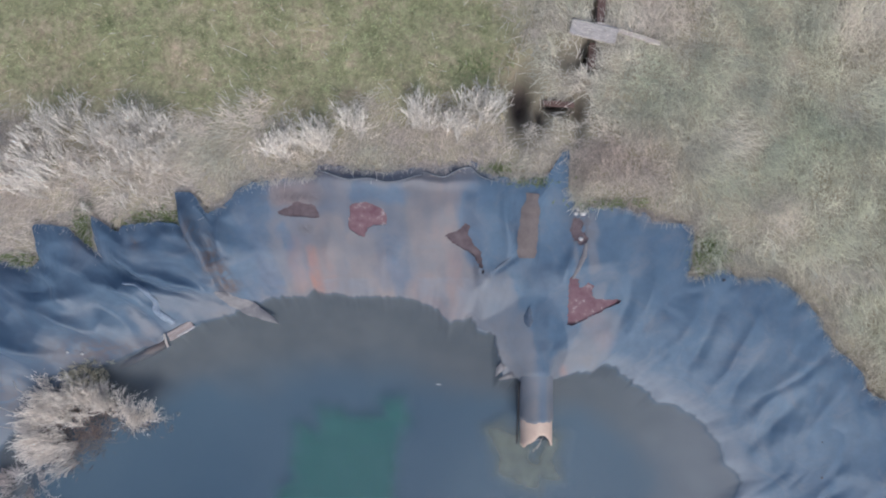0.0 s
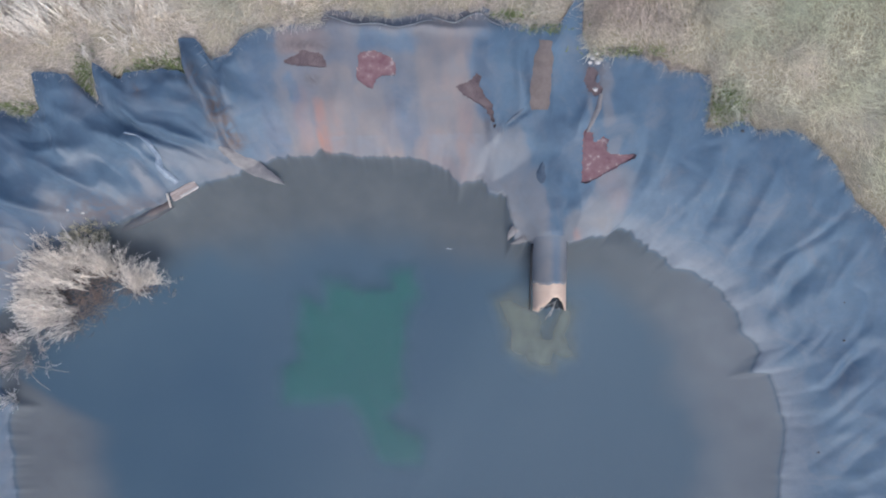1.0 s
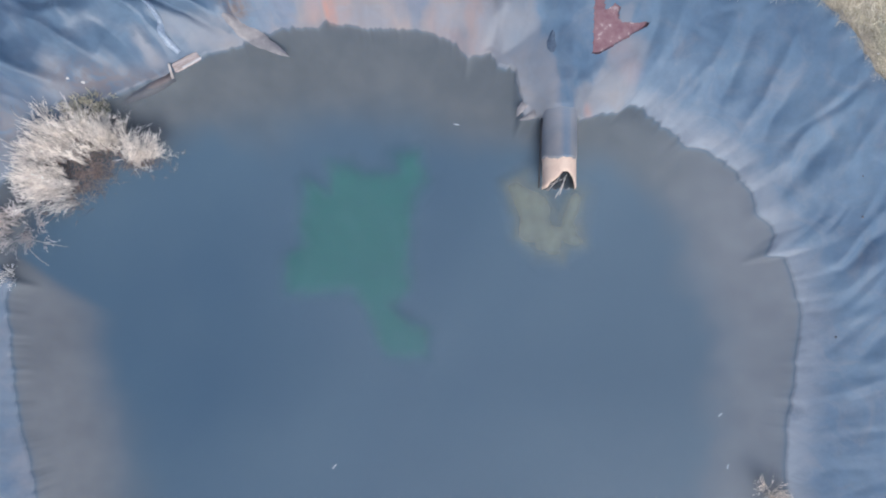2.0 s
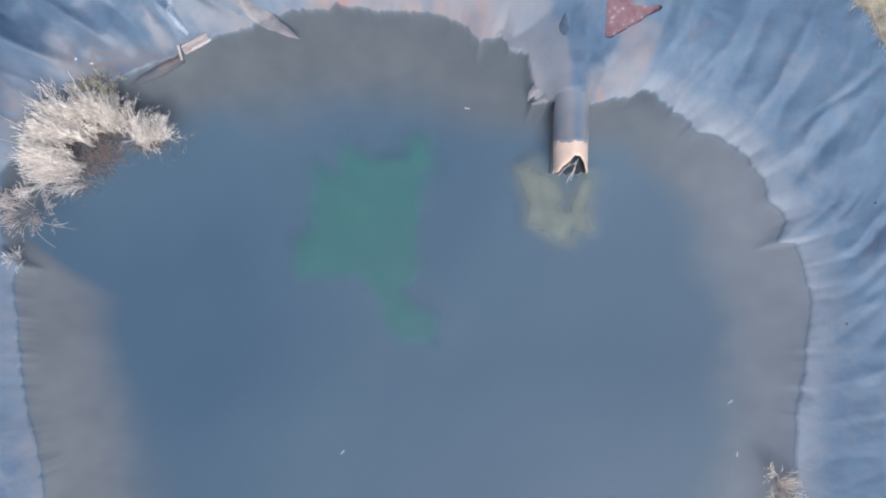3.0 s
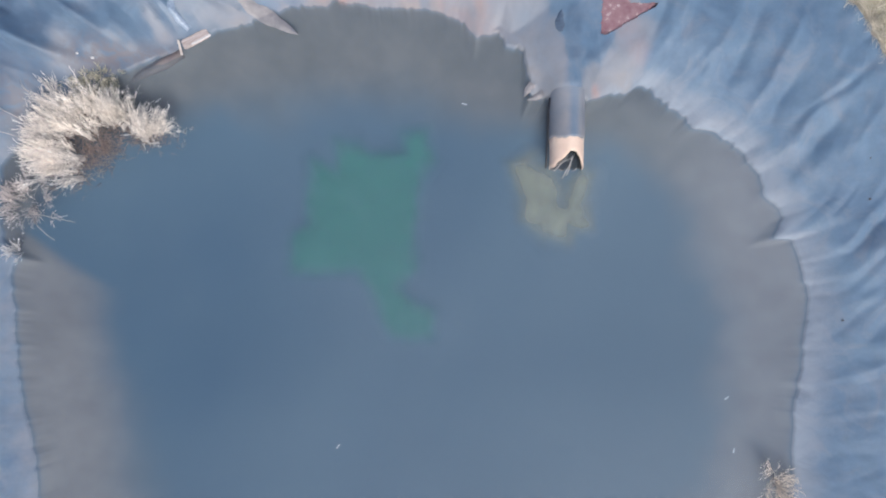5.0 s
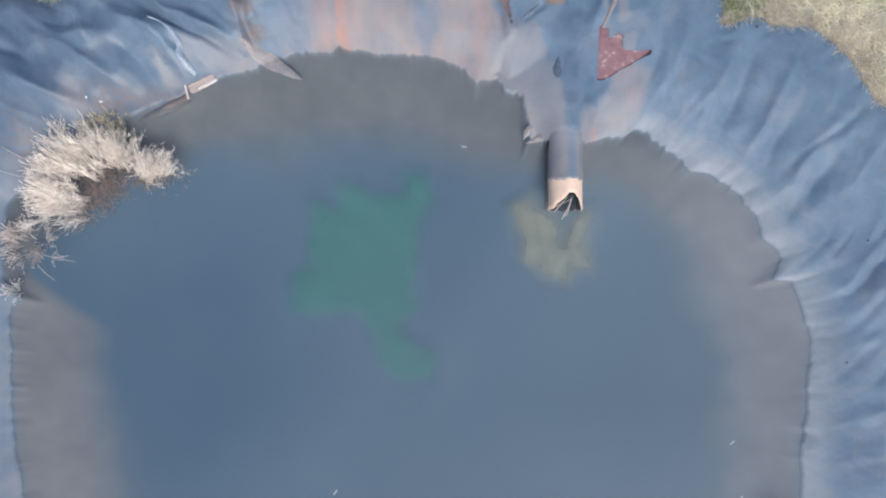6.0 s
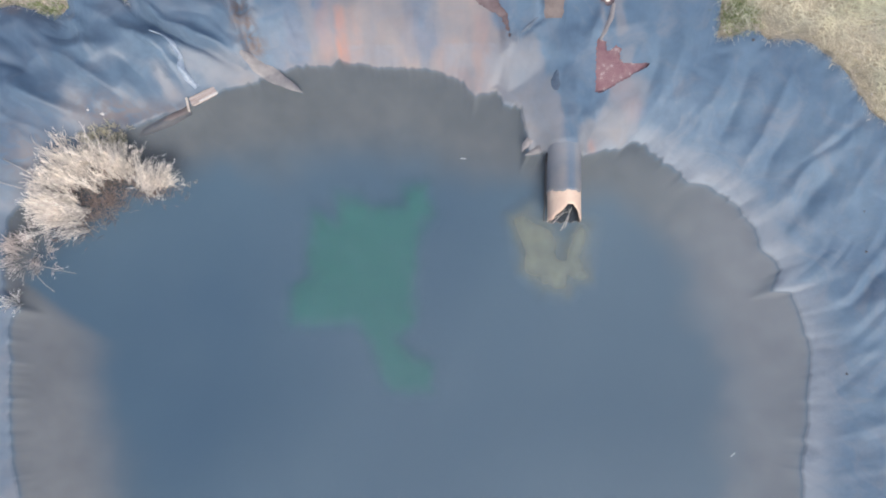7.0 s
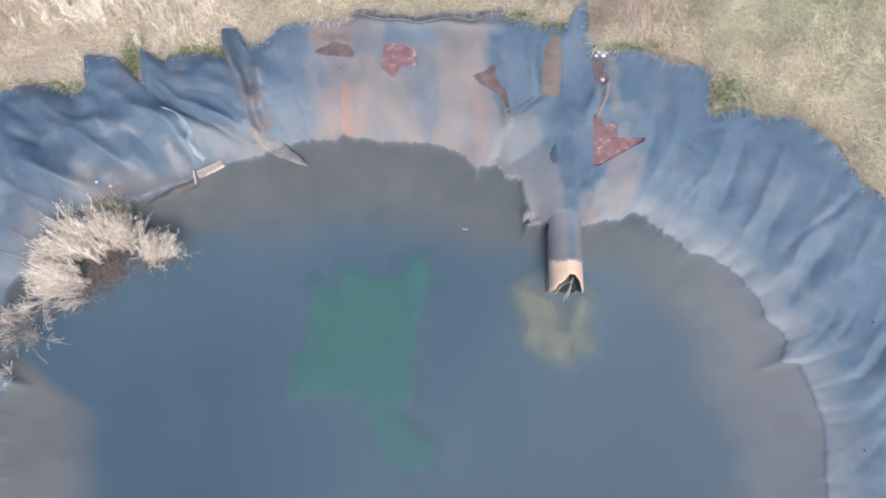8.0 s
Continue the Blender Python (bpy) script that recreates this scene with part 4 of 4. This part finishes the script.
def build_field():
    rng = random.Random(4)
    rows = []
    for tx, ty in scatter(9500, (-7.2, 5.1, 2.4, 8.6), lambda x, y: lawn_share(x, y) * (1 - bare(x, y)), rng):
        v = fbm(tx * 0.8, ty * 0.8, 5.0) + 0.6 * fbm(tx * 3, ty * 3, 2.0) - 0.10 * smooth(-2.5, -5.0, tx)
        g = smooth(-0.35, 0.35, v + 0.10 + rng.uniform(-0.35, 0.35))
        c0 = np.array((0.60, 0.47, 0.35)) * (1 - g) + np.array((0.42, 0.47, 0.25)) * g
        c0 = c0 * rng.uniform(0.55, 1.45) * (1 + 0.6 * fbm(tx * 1.8, ty * 1.8, 31.0, 4))
        for _ in range(8):
            x, y = tx + rng.gauss(0, 0.022), ty + rng.gauss(0, 0.022)
            rows.append((x, y, field_z(x, y), rng.uniform(0.03, 0.09), rng.uniform(0.006, 0.011), rng.uniform(0, 6.28), rng.uniform(0.3, 1.2), rng.uniform(0, 0.7), *(c0 * rng.uniform(0.85, 1.15))))
    tagged(new("lawn_grass", blades("lawn_grass", rows, segs=2)), "short green and brown mown grass", "grass", kind="stuff")
    rows = []

    def dry(x, y):
        return (1 - 0.985 * lawn_share(x, y)) * (1 - bare(x, y)) * (0.35 + 0.65 * smooth(-0.4, 0.3, fbm(x * 1.6, y * 1.6, 7.0)))

    def straw(x, y):
        v = fbm(x * 0.7, y * 0.7, 11.0) + 0.12 * (x - 1)
        pink = math.exp(-((x - 3.0) / 0.9) ** 2 - ((y - 4.9) / 0.45) ** 2)
        g = smooth(-0.3, 0.6, v + rng.uniform(-0.25, 0.25)) * (1 - pink)
        c = np.array((0.93, 0.87, 0.77)) * (1 - g) + np.array((0.82, 0.83, 0.68)) * g
        sage = min(1.0, sum(math.exp(-((x - px) / rx) ** 2 - ((y - py) / ry) ** 2) for px, py, rx, ry in ((3.2, 5.95, 0.6, 0.4), (4.6, 4.75, 0.5, 0.35), (3.9, 6.2, 0.4, 0.3), (5.6, 5.2, 0.6, 0.4))))
        rim = 0.5 * smooth(0.5, 0.1, outside(x, y)) * smooth(2.4, 3.0, x)
        c = c * (1 - 0.4 * sage) + np.array((0.64, 0.72, 0.54)) * 0.4 * sage
        pink = max(0.6 * pink, rim)
        c = c * (1.0 + 0.08 * smooth(1.8, 2.8, x) + 0.02 * min(max(x - 3.0, 0.0), 3.0)) * np.array((1.0, 0.98, 1.0))
        return c * (1 - pink) + np.array((0.58, 0.48, 0.42)) * pink

    for x, y in scatter(60000, (-8.5, 0.5, 9.0, 8.8), dry, rng):
        c = straw(x, y) * rng.uniform(0.6, 1.12)
        comb = 4.2 + 3.0 * fbm(x * 0.55, y * 0.55, 21.0)
        rows.append((x, y, field_z(x, y), rng.uniform(0.10, 0.26), rng.uniform(0.006, 0.011), comb + rng.gauss(0, 0.7), rng.uniform(0.6, 1.35), rng.uniform(0.0, 0.3), *c))
    for tx, ty in scatter(2500, (-8.5, 0.5, 9.0, 8.8), lambda x, y: dry(x, y) * (1 - lawn_share(x, y)) * smooth(0.0, 0.2, outside(x, y)), rng):
        c0 = straw(tx, ty) * rng.uniform(0.60, 1.15)
        comb = 4.2 + 3.0 * fbm(tx * 0.55, ty * 0.55, 21.0)
        size = rng.uniform(0.7, 1.3)
        size *= 0.45 + 0.55 * smooth(0.05, 0.5, outside(tx, ty))
        size *= 0.6 + 0.4 * smooth(1.5, 2.6, tx)
        size *= 1 - 0.65 * math.exp(-((tx - 2.1) / 0.75) ** 2 - ((ty - 5.95) / 0.85) ** 2)
        for _ in range(40):
            b = rng.uniform(0, 6.28)
            d = rng.uniform(0, 0.20) * size
            b2 = comb + rng.gauss(0, 0.8)
            rows.append((tx + d * math.cos(b), ty + d * math.sin(b), field_z(tx, ty), rng.uniform(0.12, 0.32) * size, rng.uniform(0.006, 0.010), b2, rng.uniform(0.45, 1.05), rng.uniform(0.0, 0.35), *(c0 * rng.uniform(0.85, 1.12))))
    # grass that hangs over the liner's edge
    for _ in range(9000):
        deg = rng.uniform(18, 140)
        r = edge_reach(deg) + rng.uniform(0.0, 0.10)
        x, y = CX + r * math.cos(radians(deg)), CY + r * math.sin(radians(deg))
        if fbm(deg * 0.9, 2.0, 6.0, 2) > -0.15:
            rows.append((x, y, field_z(x, y) + 0.02, rng.uniform(0.05, 0.17), rng.uniform(0.006, 0.010), radians(deg) + math.pi + rng.gauss(0, 0.8), rng.uniform(0.3, 1.0), rng.uniform(0.2, 0.7), *(straw(x, y) * rng.uniform(0.6, 1.1))))
    tagged(new("dry_grass", blades("dry_grass", rows)), "long straw-coloured dry grass drooping over the bank", "grass", kind="stuff")
    # green weeds along the edge
    rows = []
    for cx, cy, rx, ry, num in ((-3.2, 4.14, 0.45, 0.12, 700), (-2.78, 4.02, 0.16, 0.20, 420), (-4.26, 3.95, 0.10, 0.34, 520), (-5.3, 3.6, 0.5, 0.12, 450), (4.25, 3.58, 0.24, 0.22, 620), (2.9, 4.32, 0.45, 0.05, 160),
                                (1.75, 4.62, 0.35, 0.06, 160), (1.25, 4.8, 0.2, 0.06, 120), (1.05, 6.15, 0.3, 0.2, 90)):
        for _ in range(num):
            x, y = cx + rng.gauss(0, rx * 0.6), cy + rng.gauss(0, ry * 0.6)
            z = max(base_height(x, y)[0], 0.2) + 0.02
            c = np.array((0.23, 0.27, 0.13)) * rng.uniform(0.6, 1.6)
            rows.append((x, y, z, rng.uniform(0.03, 0.10), rng.uniform(0.010, 0.022), rng.uniform(0, 6.28), rng.uniform(0.4, 1.3), 0.3, *c))
    tagged(new("green_weeds", blades("green_weeds", rows, segs=2)), "low green weeds growing along the liner's edge", "weeds", kind="stuff")


def plume_clump(name, spots, tufts, height, tone, seed, spread=0.8, z_of=None, fan=None, stems=11):
    """Tufts of dead feathery stems. fan gives the way each tuft leans; each stem carries short sprigs towards its tip."""
    rng = random.Random(seed)
    rows = []
    for _ in range(tufts):
        cx, cy, rx, ry = rng.choice(spots)
        tx, ty = cx + rng.gauss(0, rx * 0.5), cy + rng.gauss(0, ry * 0.5)
        z = z_of(tx, ty)
        way = (fan(tx, ty) if fan else math.atan2(ty - cy, tx - cx)) + rng.gauss(0, 0.35)
        slope = rng.uniform(0.15, spread)
        tuft_tone = np.array(tone) * rng.uniform(0.80, 1.15)
        tall = height * rng.uniform(0.7, 1.2)
        for _s in range(stems):
            b = way + rng.gauss(0, 0.55)
            lean = max(0.05, slope + rng.gauss(0, 0.18))
            L = tall * rng.uniform(0.65, 1.15)
            x, y = tx + rng.gauss(0, 0.022), ty + rng.gauss(0, 0.022)
            tint = tuft_tone * rng.uniform(0.75, 1.15)
            rows.append((x, y, z, L, 0.010, b, lean, 0.25, *(tint * 0.85)))
            for _k in range(5):
                f = rng.uniform(0.5, 1.0)
                bend = min(lean + 0.25 * f, 1.7) * (0.6 + 0.4 * f)
                hx, hz = L * f * math.sin(bend), L * f * math.cos(bend)
                rows.append((x + hx * math.cos(b), y + hx * math.sin(b), z + hz, L * rng.uniform(0.15, 0.32), 0.008, b + rng.gauss(0, 0.6), lean + rng.gauss(0.1, 0.3), 0.2, *(tint * rng.uniform(0.95, 1.2))))
    return blades(name, rows, segs=2)


build_field()
for spots, tufts, label, seed in (
        ([(-5.2, 4.95, 0.7, 0.35), (-4.5, 5.3, 0.4, 0.40), (-3.7, 5.15, 0.45, 0.3), (-5.0, 4.6, 0.8, 0.25), (-3.7, 4.65, 0.6, 0.35), (-5.8, 5.1, 0.5, 0.3), (-3.3, 5.1, 0.3, 0.25)], 150, "tall dead pale grass heads in a thick patch", 1),
        ([(-1.15, 5.15, 0.3, 0.15), (-0.55, 5.4, 0.22, 0.18), (-1.55, 5.0, 0.2, 0.10)], 46, "dead pale grass heads beside the liner", 2),
        ([(0.3, 5.45, 0.22, 0.15), (1.1, 5.6, 0.25, 0.2), (0.7, 5.3, 0.3, 0.15)], 44, "dead pale grass heads by the ditch", 3)):
    me = plume_clump("pale_grass_clump", spots, tufts, 0.36, (0.91, 0.86, 0.79), seed, 0.8, field_z, lambda x, y: 1.6 + 0.5 * fbm(x, y, 3.0, 2))
    tagged(new("pale_grass_clump", me), label, "grass clump", group="dead grass clumps on the bank", kind="stuff")


def build_reeds():
    clump = tagged(new("reed_clump"), "dead cream-coloured reed clump standing in the shallows", "reeds")
    clump.location = (-4.6, 1.1, 0)
    spots = [(-0.45, 0.15, 0.35, 0.4), (-0.3, 0.4, 0.3, 0.3), (-0.05, 0.45, 0.3, 0.22), (0.3, 0.38, 0.3, 0.18), (0.7, 0.18, 0.25, 0.13), (-0.35, -0.25, 0.28, 0.25), (-0.6, -0.1, 0.22, 0.35)]
    part("foliage", plume_clump("foliage", spots, 200, 0.30, (0.88, 0.82, 0.75), 8, 0.95, lambda x, y: 0.0, lambda x, y: math.atan2(y + 0.25, x - 0.1), 11), clump, "cream dead stems")
    rng = random.Random(3)
    rows = []
    for _ in range(2200):
        cx, cy, rx, ry = rng.choice(spots + [(0.12, 0.08, 0.22, 0.2), (-0.05, -0.1, 0.22, 0.2)])
        x, y = cx + rng.gauss(0, rx * 0.55) + 0.04, cy + rng.gauss(0, ry * 0.55) - 0.06
        c = np.array((0.26, 0.20, 0.17)) * rng.uniform(0.5, 1.6)
        rows.append((x, y, -0.01, rng.uniform(0.05, 0.2), 0.008, rng.uniform(0, 6.28), rng.uniform(0.5, 1.5), 0.3, *c))
    part("root_mat", blades("root_mat", rows, segs=2), clump, "dark matted root stock")


build_reeds()


def small_reeds(name, x, y, num, height, label, tone, seed, rx=0.15, ry=0.12):
    ob = tagged(new(name, plume_clump(name, [(0, 0, rx, ry)], num, height, tone, seed, 1.1, lambda a, b: 0.0, None, 7)), label, "reeds", kind="stuff")
    ob.location = (x, y, -0.01)
    return ob


small_reeds("low_reeds", -5.62, 0.32, 42, 0.17, "thin dead brown reeds at the water's edge", (0.70, 0.63, 0.59), 21, 0.35, 0.3)
small_reeds("reed_tuft", -5.72, -0.36, 8, 0.16, "small pale dead tuft on the shoreline", (0.7, 0.68, 0.66), 22, 0.08, 0.06)
small_reeds("reed_tuft", 5.02, -3.75, 20, 0.25, "small tan dead tuft rising from the shallows", (0.80, 0.70, 0.60), 23, 0.14, 0.2)
small_reeds("reed_tuft", -3.42, 1.27, 6, 0.10, "few faint dead stems beside the reed clump", (0.5, 0.48, 0.46), 25, 0.14, 0.10)
small_reeds("moss_tuft", -4.60, 1.96, 90, 0.13, "olive moss and weed behind the reeds", (0.66, 0.62, 0.47), 24, 0.34, 0.16)


# ---------------------------------------------------------------- timber
def board_mesh(name, length, width, thick, material, seed, bow=0.0):
    """A weathered board along x with worn edges."""
    rng = random.Random(seed)
    bm = bmesh.new()
    nx, rings = 14, []
    prof = [(-1, -0.6), (-0.9, -1), (0.9, -1), (1, -0.6), (1, 0.6), (0.88, 1), (0.2, 0.93), (-0.88, 1), (-1, 0.6)]
    for i in range(nx + 1):
        f = i / nx
        w = width / 2 * (1 + 0.05 * rng.uniform(-1, 1)) * (0.9 if i in (0, nx) else 1)
        rings.append([bm.verts.new(((f - 0.5) * length + 0.01 * rng.uniform(-1, 1), py * w, pz * thick / 2 + bow * math.sin(math.pi * f))) for py, pz in prof])
    n = len(prof)
    for r0, r1 in zip(rings, rings[1:]):
        for k in range(n):
            bm.faces.new((r0[k], r0[(k + 1) % n], r1[(k + 1) % n], r1[k]))
    bm.faces.new(rings[0])
    bm.faces.new(rings[-1][::-1])
    return bm_mesh(name, bm, material, False)


plank = tagged(new("floating_plank"), "bleached broken plank afloat, its tail sunk in the water", "plank")
plank.matrix_world = pose(-3.20, 2.57, 0.03, 0, 3, 29)
part("plank_body", board_mesh("plank_body", 0.38, 0.13, 0.04, M_OLDWOOD, 1), plank)
part("cracked_edge", board_mesh("cracked_edge", 0.28, 0.022, 0.02, M_STONE, 2), plank, "white splintered edge").location = (0.06, -0.05, 0.02)
part("cross_batten", board_mesh("cross_batten", 0.2, 0.03, 0.02, M_WOOD, 6), plank, "thin pale batten").matrix_local = pose(-0.24, -0.02, 0.03, 0, 0, 75)
sunk_log = tagged(new("sunken_log", bm_mesh("sunken_log", tube([(-0.55, -0.02, -0.10), (-0.2, 0.02, -0.05), (0.2, 0.0, -0.02), (0.5, 0.0, 0.0)], [0.04, 0.075, 0.085, 0.07], 12), M_LOG)), "waterlogged brown log just under the surface", "log")
sunk_log.matrix_world = pose(-3.86, 2.17, -0.055, 0, 0, 27)

# the old inlet in the grass: board lid, uprights and a dark hollow
lid = tagged(new("lid_board", board_mesh("lid_board", 0.62, 0.20, 0.05, M_LID, 3)), "pale weathered board lying over a hole in the grass", "board")
lid.matrix_world = pose(2.60, 6.60, 0.57, 6, -3, -14)
beam = tagged(new("dark_beam", board_mesh("dark_beam", 0.42, 0.08, 0.06, M_WETWOOD, 4)), "dark rotten beam across the ditch", "beam")
beam.matrix_world = pose(2.16, 5.68, 0.42, 0, 0, -4)
post = tagged(new("rotten_post", board_mesh("rotten_post", 0.34, 0.10, 0.09, M_WETWOOD, 5)), "short dark rotten post beside the hole", "post")
post.matrix_world = pose(2.62, 6.32, 0.40, 0, 8, 86)
rail = tagged(new("grey_rail", board_mesh("grey_rail", 0.9, 0.06, 0.05, M_WOOD, 7)), "thin grey rail half buried in grass", "rail")
rail.matrix_world = pose(3.07, 6.57, 0.56, 0, 2, -16)
stake = tagged(new("rotten_post", board_mesh("rotten_post", 0.40, 0.11, 0.09, M_WETWOOD, 9)), "dark reddish-brown rotten post lying behind the lid", "post")
stake.matrix_world = pose(2.71, 6.90, 0.50, 0, 4, 84)


# ---------------------------------------------------------------- stones and scraps
def stone_mesh(name, size, material, seed):
    bm = bmesh.new()
    bmesh.ops.create_icosphere(bm, subdivisions=2, radius=size)
    for v in bm.verts:
        k = 1 + 0.35 * noise.noise(v.co / size * 1.3 + Vector((seed * 3.1, 0, 0)))
        v.co = Vector((v.co.x * k, v.co.y * k * 0.8, v.co.z * k * 0.6))
    return bm_mesh(name, bm, material, False)


for k, (x, y, r) in enumerate(((2.43, 4.25, 0.035), (2.50, 4.19, 0.04), (2.40, 4.19, 0.03), (2.55, 4.23, 0.028), (2.48, 3.84, 0.035), (2.48, 4.30, 0.025), (-4.72, 2.32, 0.020), (-4.55, 2.28, 0.025), (4.05, 3.38, 0.016), (4.5, 3.42, 0.018), (6.05, 2.5, 0.016))):
    st = tagged(new("pale_stone", stone_mesh("pale_stone", r, M_STONE, k)), "small white stone lying on the bank", "stone", group="white stones on the bank")
    st.location = (x, y, base_height(x, y)[0] if k == 4 else sheet_z(x, y) + 0.4 * r)

M_SCRAP = grain("white_scrap", (0.30, 0.31, 0.33), (0.44, 0.44, 0.45), 20, 0.6)
for k, (x, y, a, ln) in enumerate(((0.50, 1.70, -10, 0.07), (-1.30, -3.15, 50, 0.07), (4.30, -2.5, 40, 0.07), (4.42, -3.28, 80, 0.06))):
    sc = tagged(new("floating_scrap", board_mesh("floating_scrap", ln, 0.014, 0.008, M_SCRAP, 30 + k)), "tiny white scrap floating on the water", "scrap", group="white scraps on the water")
    sc.matrix_world = pose(x, y, 0.006, 0, 0, a)

# twigs caught in the pipe mouth
for k, (p, q) in enumerate((((1.88, 0.66, 0.03), (1.99, 0.98, 0.27)), ((1.74, 0.82, 0.1), (1.98, 0.93, 0.22)), ((1.94, 0.70, 0.04), (1.96, 0.95, 0.26)), ((1.76, 0.76, 0.05), (1.92, 0.96, 0.2)))):
    tw = tagged(new("twig", bm_mesh("twig", tube([(0, 0, 0), tuple((Vector(q) - Vector(p)) * 0.5 + Vector((0.015, 0.01, 0.01))), tuple(Vector(q) - Vector(p))], [0.006, 0.005, 0.003], 6), M_TWIG)),
                "grey twig caught in the pipe mouth", "twig", group="twigs in the pipe mouth")
    tw.location = p

# long loose reed stalks leaning over the shallows
for k, (p, q, h) in enumerate((((-5.35, 1.35), (-6.0, 1.72), 0.22), ((-5.35, 1.15), (-6.05, 1.35), 0.18), ((-5.2, 1.6), (-5.45, 1.95), 0.3), ((-5.55, 0.2), (-4.85, 0.05), 0.14), ((-5.5, 0.1), (-5.15, -0.2), 0.12))):
    d = Vector((q[0] - p[0], q[1] - p[1], 0))
    st = tagged(new("reed_stalk", bm_mesh("reed_stalk", tube([(0, 0, 0), tuple(d * 0.35 + Vector((0, 0, h * 0.75))), tuple(d * 0.7 + Vector((0, 0, h))), tuple(d + Vector((0, 0, h * 0.8)))], [0.006, 0.006, 0.005, 0.003], 6), M_TWIG)),
                "long pale reed stalk bent over the water", "reed stalk", group="loose reed stalks")
    st.location = (p[0], p[1], max(sheet_z(*p), 0.0) - 0.005)

# dark pebbles on the east bank
M_DARKSTONE = grain("dark_stone", (0.05, 0.05, 0.055), (0.12, 0.11, 0.11), 12, 0.8)
for k, (x, y, r) in enumerate(((6.0, 0.35, 0.018), (5.85, -1.35, 0.016), (4.45, 3.25, 0.022), (5.95, 0.9, 0.012))):
    st = tagged(new("dark_pebble", stone_mesh("dark_pebble", r, M_DARKSTONE, 40 + k)), "tiny dark pebble lying on the blue liner", "pebble", group="dark pebbles on the liner")
    st.location = (x, y, sheet_z(x, y) + r * 0.3)
